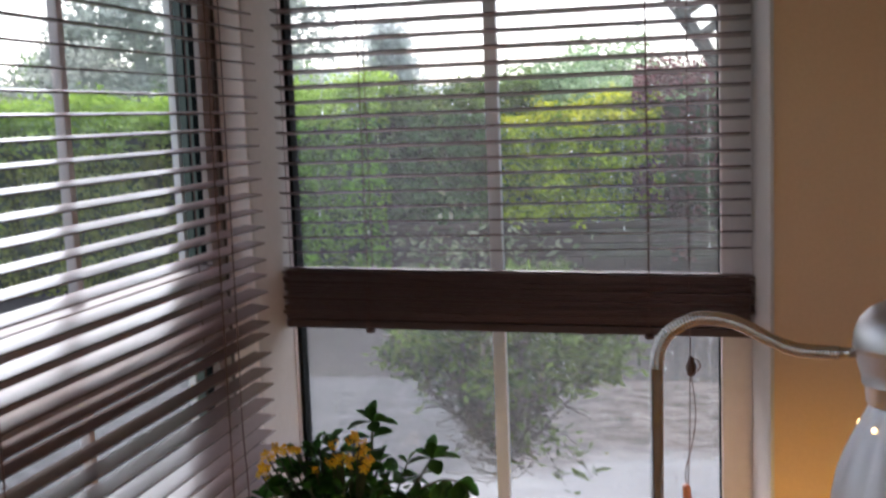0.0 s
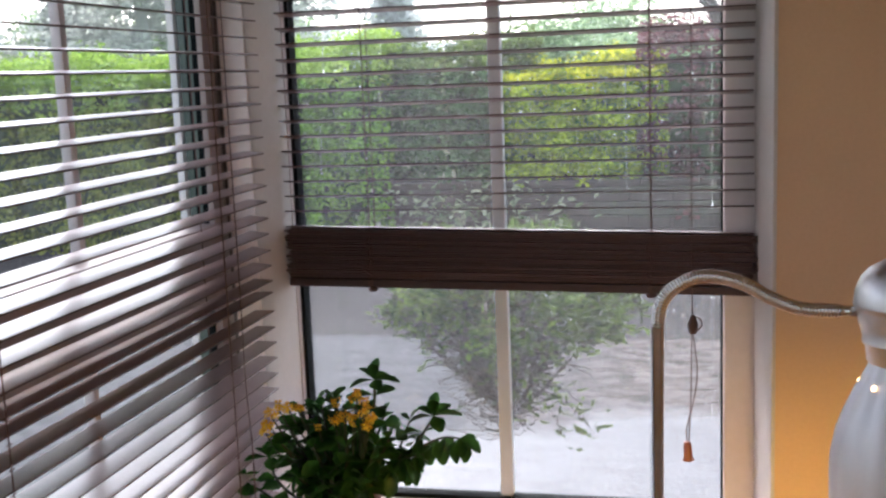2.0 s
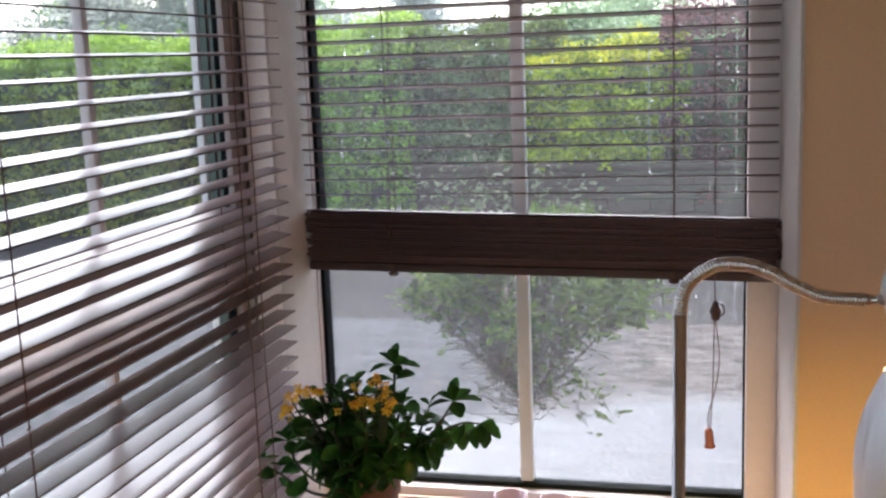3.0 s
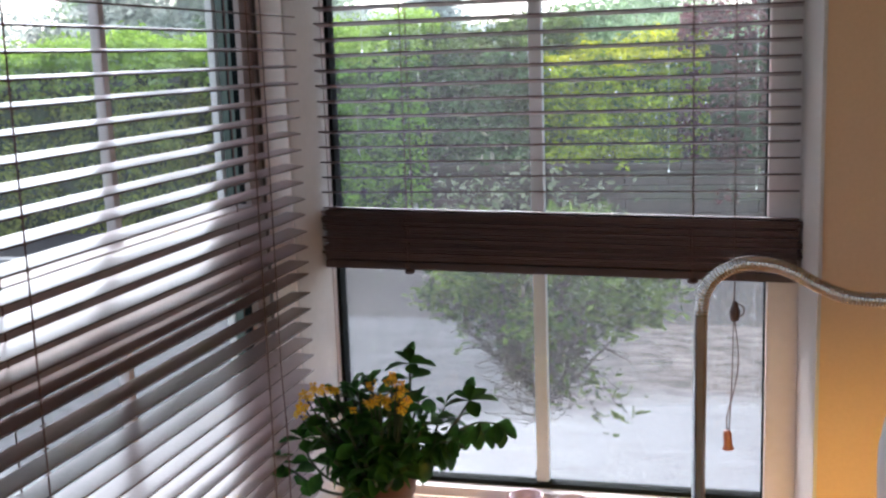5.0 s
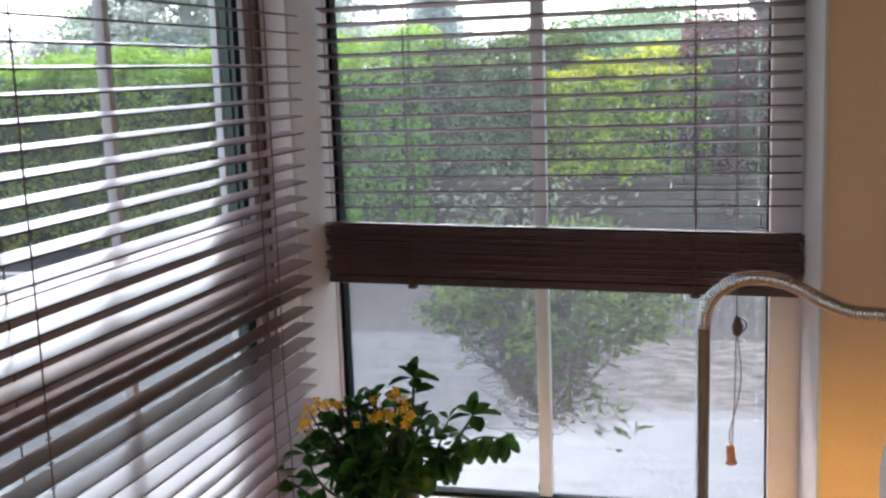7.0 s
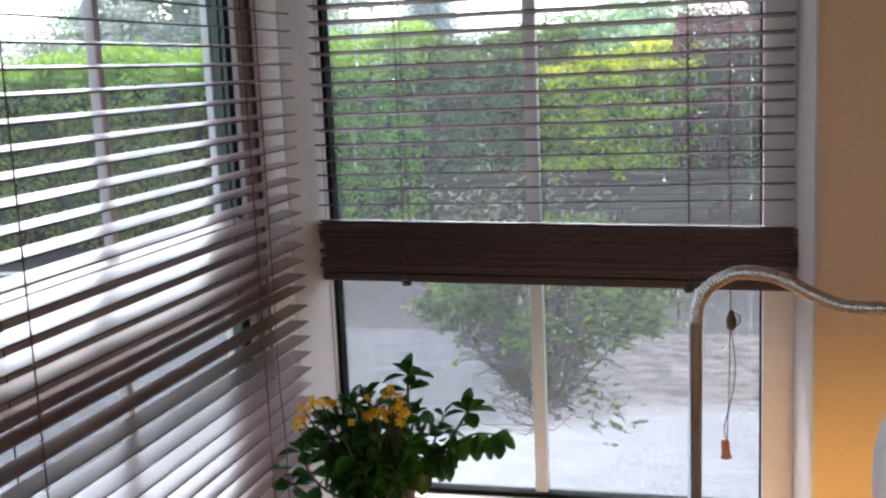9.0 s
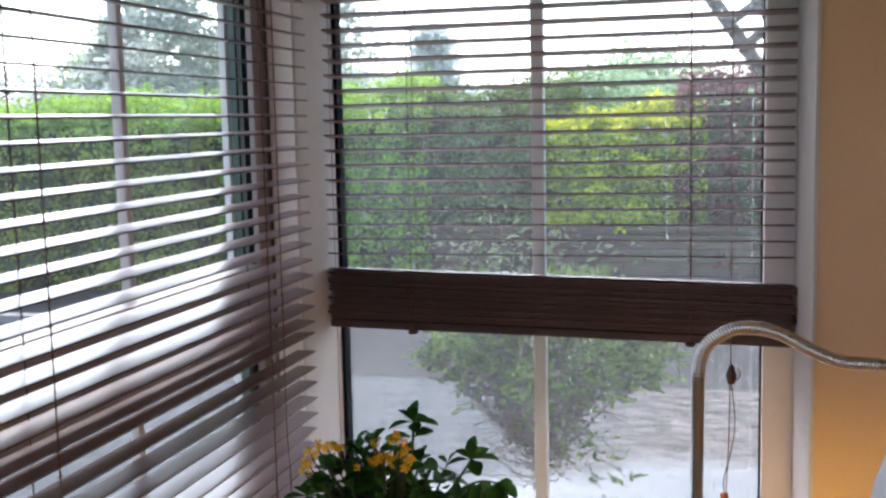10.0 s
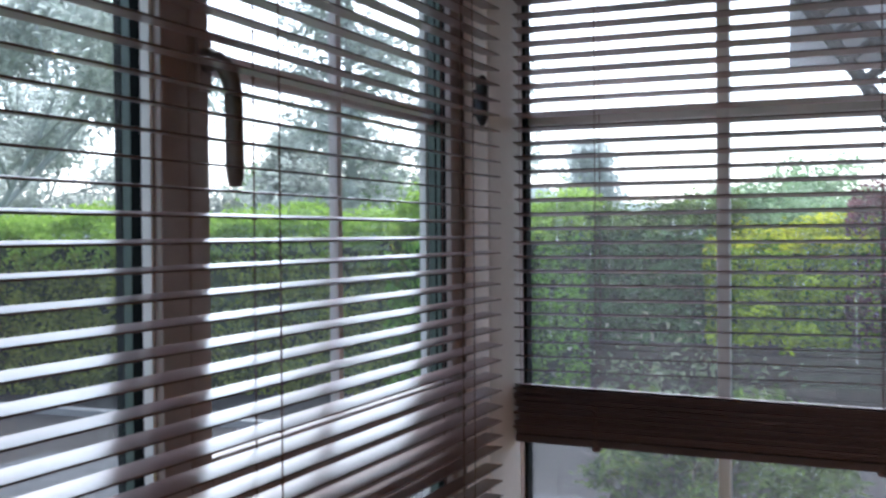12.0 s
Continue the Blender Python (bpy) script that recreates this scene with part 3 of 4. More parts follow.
part("spacer", box((-0.1228, -0.170, 0.65), (-0.1052, -0.1652, TR0)), M_SPACER, win_a, "grey-green glazing spacer")
part("gasket", box((-0.105, -0.172, 0.65), (-0.090, -0.1652, TR0)), M_GASKET, win_a, "black rubber gasket")
pane("pane", (GA - 0.002, -1.938, 0.648), (GA + 0.002, -1.112, HEAD - 0.048), M_GLASS, win_a)
part("glazing_bar", box((GA - 0.012, -1.534, 0.65), (GA + 0.012, -1.51, HEAD - 0.05), 0.003), M_FRAME, win_a)
# the casement's lever handle
hd = part("handle", box((FA0 + 0.012, -1.044, 1.705), (FA0 + 0.020, -1.016, 1.775), 0.003), M_FRAME_SHADED, sash, "lever handle on a painted plate")
part("hub", lathe([(0.0, 0.016), (0.010, 0.0155), (0.0145, 0.012), (0.0155, 0.0), (0.0, 0.0)], 20), M_HANDLE, hd, "dark round hub", smooth=True).matrix_basis = pose(FA0 + 0.020, -1.031, 1.744, 0, 90, 0)
lever = smooth_path([(FA0 + 0.024, -1.031, 1.743), (FA0 + 0.038, -1.031, 1.742), (FA0 + 0.049, -1.028, 1.731), (FA0 + 0.055, -1.023, 1.702), (FA0 + 0.055, -1.021, 1.643), (FA0 + 0.055, -1.020, 1.584)], 5)
part("lever", tube(lever, [0.013] * 6 + [0.012] * (len(lever) - 9) + [0.012, 0.011, 0.008], 10), M_HANDLE, hd, smooth=True)

# ---- blinds ----
PITCH, DEEP, THICK = 0.03, 0.039, 0.003


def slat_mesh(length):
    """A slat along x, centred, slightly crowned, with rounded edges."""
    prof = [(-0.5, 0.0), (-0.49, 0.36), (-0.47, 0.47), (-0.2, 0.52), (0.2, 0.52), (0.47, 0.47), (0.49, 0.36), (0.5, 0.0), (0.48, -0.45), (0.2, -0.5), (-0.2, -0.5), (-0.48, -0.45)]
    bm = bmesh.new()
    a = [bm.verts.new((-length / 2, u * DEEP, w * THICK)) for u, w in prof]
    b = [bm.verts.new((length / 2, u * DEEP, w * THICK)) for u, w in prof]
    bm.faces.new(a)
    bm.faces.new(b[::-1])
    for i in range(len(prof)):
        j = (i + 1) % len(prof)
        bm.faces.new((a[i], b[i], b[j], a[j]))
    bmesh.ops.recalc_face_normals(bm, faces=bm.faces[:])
    # edge faces get the shade-darkened wood, broad faces the lighter one
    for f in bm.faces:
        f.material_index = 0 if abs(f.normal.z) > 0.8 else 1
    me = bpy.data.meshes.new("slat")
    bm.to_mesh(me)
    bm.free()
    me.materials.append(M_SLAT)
    me.materials.append(M_SHADEWOOD)
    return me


def place_slat(me, parent, m):
    ob = new("slat", me)
    ob.parent = parent
    ob.matrix_basis = m
    return ob


rng = np.random.default_rng(5)
# blind over the fixed window, drawn half up
BW = 0.909
blind_b = tagged(empty("venetian_blind", (BW / 2, 0.0195, HEAD)), "dark brown wooden venetian blind drawn half up", "blind")
blind_b.matrix_world.translation = (BW / 2, 0.0195, HEAD)
SB = slat_mesh(BW)


def local_b(x, y, z):
    return (x - BW / 2, y - 0.0195, z - HEAD)


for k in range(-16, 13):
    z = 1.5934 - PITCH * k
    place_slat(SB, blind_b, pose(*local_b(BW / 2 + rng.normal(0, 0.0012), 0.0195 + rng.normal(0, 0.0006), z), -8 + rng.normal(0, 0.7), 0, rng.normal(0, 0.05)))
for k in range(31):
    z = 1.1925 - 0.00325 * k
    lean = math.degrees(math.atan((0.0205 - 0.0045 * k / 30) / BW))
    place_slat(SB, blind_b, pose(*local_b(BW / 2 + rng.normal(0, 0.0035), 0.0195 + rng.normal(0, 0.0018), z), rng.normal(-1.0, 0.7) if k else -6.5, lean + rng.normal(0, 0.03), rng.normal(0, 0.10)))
rail = part("bottom_rail", box((-BW / 2, -0.019, -0.0085), (BW / 2, 0.019, 0.0085), 0.004), M_SHADEWOOD, blind_b)
rail.matrix_basis = pose(*local_b(BW / 2, 0.0195, 1.0835), 0, math.degrees(math.atan(0.016 / BW)), 0)
part("head_rail", box(local_b(0, -0.006, HEAD - 0.045), local_b(BW, 0.04, HEAD - 0.002), 0.002), M_SLAT, blind_b)
for x in (0.176, 0.723):
    for y in (-0.0015, 0.0365):
        part("ladder_cord", tube([local_b(x, y, HEAD - 0.04), local_b(x, y, 1.085 - 0.0165 * x)], 0.0011, 6), M_CORD, blind_b)
    for q in range(4):
        zz = 1.185 - 0.026 * q - 0.0225 * x
        part("cord_loop", tube(smooth_path([local_b(x - 0.004, -0.002, zz), local_b(x - 0.009 + 0.005 * (q % 2), -0.008, zz - 0.012), local_b(x + 0.003, -0.002, zz - 0.024)], 4), 0.0012, 6), M_CORD, blind_b)
    part("cord_button", lathe([(0.0, -0.009), (0.008, -0.008), (0.011, -0.004), (0.009, 0.0), (0.0, 0.002)], 12), M_SHADEWOOD, blind_b, smooth=True).location = local_b(x, 0.002, 1.0845 - 0.0170 * x)
# lift cord with its two tassels
part("lift_cord", tube([local_b(0.797, -0.012, HEAD - 0.04), local_b(0.797, -0.026, 1.35), local_b(0.798, -0.03, 1.03)], 0.0011, 6), M_CORD, blind_b)
knob = part("cord_joiner", lathe([(0.0, -0.018), (0.007, -0.017), (0.0085, -0.009), (0.010, 0.0), (0.006, 0.010), (0.0045, 0.018), (0.0, 0.019)], 14), M_SHADEWOOD, blind_b, "dark wooden cord joiner", smooth=True)
knob.location = local_b(0.799, -0.03, 1.020)
part("cord_loop", tube(smooth_path([local_b(0.801, -0.03, 1.035), local_b(0.812, -0.03, 1.030), local_b(0.815, -0.03, 1.018), local_b(0.806, -0.03, 1.008)], 5), 0.0014, 6), M_CORD, blind_b)
part("lift_cord", tube(smooth_path([local_b(0.797, -0.03, 1.005), local_b(0.7955, -0.03, 0.90), local_b(0.791, -0.03, 0.79)], 6), 0.0011, 6), M_CORD, blind_b)
part("lift_cord", tube(smooth_path([local_b(0.799, -0.031, 1.005), local_b(0.8065, -0.031, 0.93), local_b(0.799, -0.031, 0.87), local_b(0.787, -0.031, 0.82), local_b(0.788, -0.03, 0.79)], 6), 0.0011, 6), M_CORD, blind_b)
tas = part("tassel", lathe([(0.0, 0.019), (0.006, 0.019), (0.0075, 0.014), (0.0085, -0.012), (0.0115, -0.016), (0.009, -0.018), (0.0, -0.0195)], 16), M_TASSEL, blind_b, "reddish wooden tassel", smooth=True)
tas.matrix_basis = pose(*local_b(0.789, -0.03, 0.774), 0, -4, 0)

# blind over the casement window, let all the way down
AL, AY = 1.80, -0.158
blind_a = tagged(empty("venetian_blind", (0.0085, AY - AL / 2, HEAD)), "dark brown wooden venetian blind let down, slats open", "blind")
SA = slat_mesh(AL)
QUARTER = pose(0, 0, 0, 0, 0, 90)


def local_a(x, y, z):
    return (x - 0.0085, y - (AY - AL / 2), z - HEAD)


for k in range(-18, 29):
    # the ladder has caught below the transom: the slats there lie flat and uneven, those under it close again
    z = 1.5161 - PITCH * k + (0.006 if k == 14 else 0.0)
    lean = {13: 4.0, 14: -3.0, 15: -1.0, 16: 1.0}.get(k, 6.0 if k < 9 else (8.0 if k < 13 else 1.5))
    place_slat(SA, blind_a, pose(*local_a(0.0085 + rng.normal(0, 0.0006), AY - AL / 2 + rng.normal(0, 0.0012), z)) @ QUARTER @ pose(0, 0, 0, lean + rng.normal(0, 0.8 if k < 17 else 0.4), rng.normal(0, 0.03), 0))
part("bottom_rail", box(local_a(-0.008, AY - AL, 0.615), local_a(0.029, AY, 0.632), 0.004), M_SLAT, blind_a)
part("head_rail", box(local_a(-0.012, AY - AL, HEAD - 0.045), local_a(0.034, AY, HEAD - 0.002), 0.002), M_SLAT, blind_a)
for y in (-0.37, -0.995, -1.60):
    for x in (-0.0085, 0.0295):
        cord = tube([local_a(x, y, HEAD - 0.04), local_a(x, y, 0.63)], 0.0011, 6)
        for k in range(-17, 28):
            z = 1.5161 - PITCH * k - 0.003
            add_tube(cord, [Vector(local_a(x, y - 0.006, z)), Vector(local_a(x, y + 0.006, z))], 0.0009, 5)
        part("ladder_cord", cord, M_CORD, blind_a)
part("lift_cord", tube(smooth_path([local_a(0.034, -0.325, HEAD - 0.04), local_a(0.034, -0.325, 1.2), local_a(0.035, -0.330, 0.98), local_a(0.036, -0.322, 0.85), local_a(0.036, -0.326, 0.70)], 6), 0.0011, 6), M_CORD, blind_a)

cl = tagged(empty("cord_cleat", (0, 0, 0)), "small black cord cleat on the corner post", "cleat")
part("base", box((-0.034, -0.148, 1.758), (-0.006, -0.135, 1.812), 0.004), M_BLACK, cl)
part("horn", tube(smooth_path([(-0.014, -0.146, 1.79), (-0.010, -0.158, 1.802), (-0.008, -0.162, 1.822), (-0.009, -0.158, 1.836)], 4), [0.013] * 9 + [0.011, 0.009, 0.007, 0.004], 10), M_BLACK, cl, smooth=True)
part("horn", tube(smooth_path([(-0.014, -0.146, 1.785), (-0.010, -0.158, 1.774), (-0.009, -0.162, 1.754), (-0.010, -0.157, 1.738)], 4), [0.013] * 9 + [0.011, 0.009, 0.007, 0.004], 10), M_BLACK, cl, smooth=True)

# ---- reading lamp ----
LY = -0.98
lamp = tagged(empty("floor_lamp", (0.752, LY, FLOOR)), "brushed steel gooseneck reading lamp, lit, beside the window", "lamp")


def local_l(x, y, z):
    return (x - 0.752, y - LY, z - FLOOR)


part("base", lathe([(0.0, 0.0), (0.13, 0.0), (0.132, 0.006), (0.128, 0.014), (0.05, 0.022), (0.014, 0.03), (0.0, 0.031)], 40), M_STEEL, lamp, smooth=True)
part("pole", tube([local_l(0.752, LY, FLOOR + 0.02), local_l(0.7635, LY, 1.243)], 0.0066, 16), M_STEEL, lamp, smooth=True)
bend = smooth_path([(0.7635, LY, 1.240), (0.766, LY, 1.258), (0.776, LY, 1.275), (0.799, LY, 1.2885), (0.822, LY, 1.2895), (0.846, LY, 1.283), (0.872, LY, 1.269), (0.900, LY, 1.2585), (0.936, LY, 1.2565)], 30)
neck, left = [bend[0]], 0.0
for a, b in zip(bend, bend[1:]):
    run = (b - a).length
    while left + 0.0008 <= run:
        left += 0.0008
        neck.append(a.lerp(b, left / run))
    left -= run
rad = [0.0066 + (0.0003, 0.0005, 0.0002, -0.0006)[i % 4] for i in range(len(neck))]
part("gooseneck", tube([local_l(*p) for p in neck], rad, 18), M_STEEL, lamp, "ribbed flexible steel gooseneck", smooth=True)
part("collar", tube([local_l(0.930, LY, 1.2567), local_l(0.955, LY, 1.2565)], 0.0052, 14), M_STEEL, lamp, smooth=True)
HX = 0.998
cap = part("socket_cap", lathe([(0.0, 0.066), (0.012, 0.0655), (0.024, 0.062), (0.036, 0.055), (0.044, 0.046), (0.0485, 0.034), (0.0500, 0.022), (0.0500, 0.0195), (0.0485, 0.018), (0.0480, 0.015), (0.0445, 0.0), (0.0410, -0.012), (0.0418, -0.014), (0.0412, -0.017), (0.0385, -0.019), (0.0370, -0.034), (0.0355, -0.036), (0.0, -0.036)], 48), M_CAP, lamp, "tarnished nickel domed socket cap", smooth=True)
cap.location = local_l(HX, LY, 1.243)
shade = part("shade", lathe([(0.0345, 1.208), (0.039, 1.197), (0.051, 1.174), (0.0585, 1.157), (0.0645, 1.140), (0.0690, 1.116), (0.0700, 1.092), (0.0690, 1.062), (0.0680, 1.038), (0.0665, 1.0375), (0.0675, 1.062), (0.0683, 1.092), (0.0674, 1.115), (0.0630, 1.139), (0.0570, 1.156), (0.0495, 1.173), (0.0375, 1.196), (0.0330, 1.207)], 108, 0.045, 12), M_SATIN, lamp, "fluted bell shade of satin nickel", smooth=True)
shade.location = local_l(HX, LY, 0)
m, n, l, p = material("warm_bulb")
p.inputs["Emission Color"].default_value, p.inputs["Emission Strength"].default_value = (1.0, 0.55, 0.18, 1), 8.0
M_BULB = m
# emissive colour for discs that imitate bulb light leaking through vents
m, n, l, p = material("glowing_hole_disc")
p.inputs["Base Color"].default_value = (0.2, 0.1, 0.04, 1)
p.inputs["Emission Color"].default_value, p.inputs["Emission Strength"].default_value = (1.0, 0.62, 0.24, 1), 1.6
M_HOLE_GLOW = m
bulb = part("bulb", lathe([(0.0, 1.072), (0.016, 1.077), (0.026, 1.092), (0.027, 1.11), (0.020, 1.135), (0.013, 1.16), (0.013, 1.19)], 20), M_BULB, lamp, "glowing warm bulb", smooth=True)
bulb.location = local_l(HX, LY, 0)
# glowing discs set on the shade; no holes are cut
for k in range(8):
    a = math.radians(-142 + 45 * k)
    hole = part("vent_glow_disc", lathe([(0.0, 0.0006), (0.0026, 0.0006), (0.003, 0.0)], 12), M_HOLE_GLOW, shade, "small glowing disc in place of a lit vent hole")
    nrm = Vector((math.cos(a), math.sin(a), 0.55)).normalized()
    hole.matrix_basis = Matrix.Translation((0.0432 * math.cos(a), 0.0432 * math.sin(a), 1.188)) @ nrm.to_track_quat("Z", "Y").to_matrix().to_4x4()
bl = new("bulb_light", bpy.data.lights.new("bulb_light", "POINT"))
bl.data.energy, bl.data.color, bl.data.shadow_soft_size = 10.0, (1.0, 0.61, 0.065), 0.035
bl.location = (HX, LY, 1.064)
bl.parent = None

# ---- plant and cups on the window board ----


def flat_leaf(length, width):
    """A cupped spoon-shaped leaf along x with a scalloped edge."""
    bm = bmesh.new()
    wide = [0.14, 0.22, 0.46, 0.74, 0.94, 1.0, 0.93, 0.70, 0.28]
    n = len(wide) - 1
    top = []
    for i in range(n + 1):
        t = i / n
        w = width * wide[i] * (1 + 0.05 * (-1) ** i)
        x, z = t * length, -0.18 * length * t * t + 0.02 * length * math.sin(t * 3)
        top.append([bm.verts.new((x, s * w / 2, z + abs(s) * w * 0.16)) for s in (-1, 0, 1)])
    for i in range(n):
        for j in range(2):
            bm.faces.new((top[i][j], top[i + 1][j], top[i + 1][j + 1], top[i][j + 1]))
    me = bpy.data.meshes.new("leaf")
    bm.normal_update()
    bm.to_mesh(me)
    bm.free()
    me.materials.append(M_PLEAF)
    me.shade_smooth()
    return me


PX, PY = 0.212, -0.30
plant = tagged(empty("potted_plant", (PX, PY, SILL)), "bushy green kalanchoe with orange-yellow flowers in a terracotta pot", "plant")
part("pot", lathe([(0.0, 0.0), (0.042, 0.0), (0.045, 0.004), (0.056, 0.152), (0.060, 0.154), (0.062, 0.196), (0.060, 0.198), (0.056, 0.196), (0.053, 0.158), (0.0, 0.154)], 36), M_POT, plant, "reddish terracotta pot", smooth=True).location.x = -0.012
part("soil", lathe([(0.0, 0.174), (0.03, 0.176), (0.0545, 0.172)], 24), M_SOIL, plant).location.x = -0.012
LEAVES = [flat_leaf(0.046, 0.032), flat_leaf(0.040, 0.030), flat_leaf(0.052, 0.031)]
prng = random.Random(11)


def add_leaf(parent, at, yaw, pitch, scale=1.0):
    ob = new("leaf", LEAVES[prng.randrange(3)])
    ob.parent = parent
    ob.matrix_basis = pose(*at, 0, pitch, yaw) @ pose(0, 0, 0, prng.uniform(-60, 60), 0, 0) @ Matrix.Scale(scale, 4)
    return ob


ROSETTE = [(-80, -72, 0, 0.80), (75, -78, 0, 0.85), (8, -34, -48, 0.85), (172, -34, 48, 0.85), (28, 2, -30, 1.0), (196, 2, 35, 1.0), (-60, 10, 20, 0.95), (110, -10, 0, 0.95)]
DROOP = [(0, 32, -55, 1.0), (-35, 62, 0, 1.0), (-110, 70, 10, 1.0), (30, 10, -60, 0.7), (60, 40, 0, 0.9), (-70, 35, 30, 0.95), (150, 50, 30, 0.9)]


def rosette(stem, at, leaves, spin=0.0, size=1.0):
    """The crowded leaves at a shoot's end: their turn, fall, roll and size."""
    for yaw, fall, roll, grown in leaves:
        ob = new("leaf", LEAVES[prng.randrange(3)])
        ob.parent = stem
        ob.matrix_basis = pose(*at, 0, fall + prng.uniform(-8, 8), yaw + spin + prng.uniform(-10, 10)) @ pose(0, 0, 0, roll + prng.uniform(-10, 10), 0, 0) @ Matrix.Scale(grown * size, 4)


def shoot(ctrl, nodes, gap, spin, sag=0.0, size=1.0, thick=0.0042, end=None):
    """A stem along ctrl with opposite pairs of leaves, each pair turned a quarter from the last: upright at the tip, hanging lower down."""
    path = smooth_path(ctrl, 8)
    stem = part("stem", tube(path, [thick * (1 - 0.5 * k / len(path)) for k in range(len(path))], 7), M_STEM, plant, smooth=True)
    i, gone, node = len(path) - 1, 0.0, (2 if end else 0)
    while i > 0 and node < nodes and not (path[i].z < 0.214 and path[i].x > -0.02):
        if gone >= gap * node * (0.7 + 0.09 * node):
            rise = (58, 30, 8, -14, -32, -42)[min(node, 5)] - sag
            grown = (0.58, 0.86, 1.0, 1.02, 0.95, 0.9)[min(node, 5)] * size
            for side in (0, 180):
                add_leaf(stem, path[i], spin + 90 * node + side + prng.uniform(-22, 22), -rise + prng.uniform(-14, 14), grown * prng.uniform(0.85, 1.12))
            node += 1
        gone += (path[i] - path[i - 1]).length
        i -= 1
    if end:
        rosette(stem, path[-1], end, 0.0, size * 0.92)
    return stem


FOOT = Vector((-0.012, 0.0, 0.155))
# the tall shoot
shoot([FOOT, (0.020, 0.0, 0.26), (0.044, 0.0, 0.33), (0.049, 0.0, 0.388)], 12, 0.016, 20, -2, 0.92, end=ROSETTE)
# the rounded mass of short shoots
TIPS = [
    (-0.077, -0.03, 0.341), (-0.032, -0.05, 0.348), (0.01, -0.06, 0.337), (0.043, -0.04, 0.335), (-0.115, 0, 0.301), (-0.075, 0.04, 0.328),
    (0.059, 0.02, 0.324), (-0.001, 0.05, 0.33), (-0.1, -0.05, 0.27), (-0.037, -0.09, 0.295), (0.024, -0.1, 0.299), (0.066, -0.07, 0.292),
    (-0.069, -0.08, 0.234), (-0.001, -0.11, 0.246), (0.052, -0.1, 0.252), (0.076, -0.02, 0.288), (-0.018, -0.02, 0.358), (0.04, -0.12, 0.218),
    (-0.034, -0.11, 0.199),
]
TIPS += [(-0.098, -0.05, 0.318), (-0.118, -0.045, 0.285), (-0.080, -0.03, 0.335), (-0.105, -0.02, 0.305), (-0.045, -0.04, 0.345)]
for k in range(16):
    a, r = 2.4 * k, 0.035 + 0.07 * prng.random()
    TIPS.append((0.008 + r * math.cos(a), r * math.sin(a) - 0.02, 0.355 - 1.1 * r - 0.09 * prng.random()))
for tip in TIPS:
    tip = Vector(tip)
    out = Vector((tip.x + 0.012, tip.y, 0))
    shoot([FOOT + out * 0.15, FOOT + out * 0.55 + Vector((0, 0, (tip.z - 0.155) * 0.45)), tip], 12, 0.014, prng.uniform(0, 90), prng.uniform(0, 14), prng.uniform(0.85, 1.05))
# the long branch that leans out over the pot's rim, and its twigs
shoot([FOOT + Vector((0.02, 0, 0)), (0.037, 0.0, 0.203), (0.066, 0.0, 0.226), (0.115, -0.01, 0.272), (0.152, 0.0, 0.326)], 10, 0.016, 35, 0, 1.0, end=ROSETTE)
shoot([(0.090, -0.005, 0.250), (0.125, -0.01, 0.272), (0.165, 0.0, 0.288), (0.196, 0.0, 0.288)], 7, 0.014, 75, 40, 1.0, 0.003, DROOP)
shoot([(0.066, 0.0, 0.226), (0.085, 0.01, 0.262), (0.105, 0.015, 0.312)], 7, 0.018, 10, 14, 0.95, 0.003)
shoot([(0.090, -0.005, 0.250), (0.115, -0.03, 0.262), (0.138, -0.03, 0.268)], 6, 0.016, 50, 34, 1.0, 0.003)
shoot([(0.060, 0.0, 0.222), (0.085, -0.02, 0.245), (0.098, -0.025, 0.265)], 6, 0.014, 0, 40, 1.0, 0.003)
# the low branches on the other side
shoot([FOOT, (-0.080, -0.01, 0.145), (-0.131, -0.01, 0.155), (-0.182, 0.0, 0.180), (-0.212, 0.0, 0.190)], 4, 0.020, 40, 10, 0.95, 0.0036, ROSETTE)
shoot([FOOT, (-0.090, -0.01, 0.165), (-0.140, 0.0, 0.195), (-0.156, 0.0, 0.240)], 4, 0.022, 15, 6, 0.9, 0.0036, ROSETTE)

bm = bmesh.new()
for i in range(4):
    a = math.pi / 2 * i
    c, s = math.cos(a), math.sin(a)
    pts = [(0.001, 0, 0), (0.005, 0.0034, 0.0016), (0.0085, 0.0, 0.001), (0.005, -0.0034, 0.0016)]
    vs = [bm.verts.new((x * c - y * s, x * s + y * c, z)) for x, y, z in pts]
    bm.faces.new(vs)
FLORET = bpy.data.meshes.new("flower")
bm.to_mesh(FLORET)
bm.free()
FLORET.materials.append(M_FLOWER)
HEADS = [
    (-0.133, -0.06, 0.308, 0.011), (-0.127, -0.06, 0.326, 0.011), (-0.121, -0.06, 0.34, 0.013), (-0.106, -0.06, 0.351, 0.014), (-0.089, -0.06, 0.354, 0.011),
    (-0.071, -0.06, 0.351, 0.01), (0.008, -0.085, 0.374, 0.007), (0.042, -0.085, 0.384, 0.012), (0.051, -0.085, 0.377, 0.009), (0.003, -0.085, 0.346, 0.013),
    (0.021, -0.085, 0.35, 0.012), (0.034, -0.085, 0.343, 0.008), (0.053, -0.085, 0.355, 0.013), (0.063, -0.085, 0.344, 0.012), (0.055, -0.085, 0.332, 0.008),
    (-0.027, -0.085, 0.327, 0.006),
]
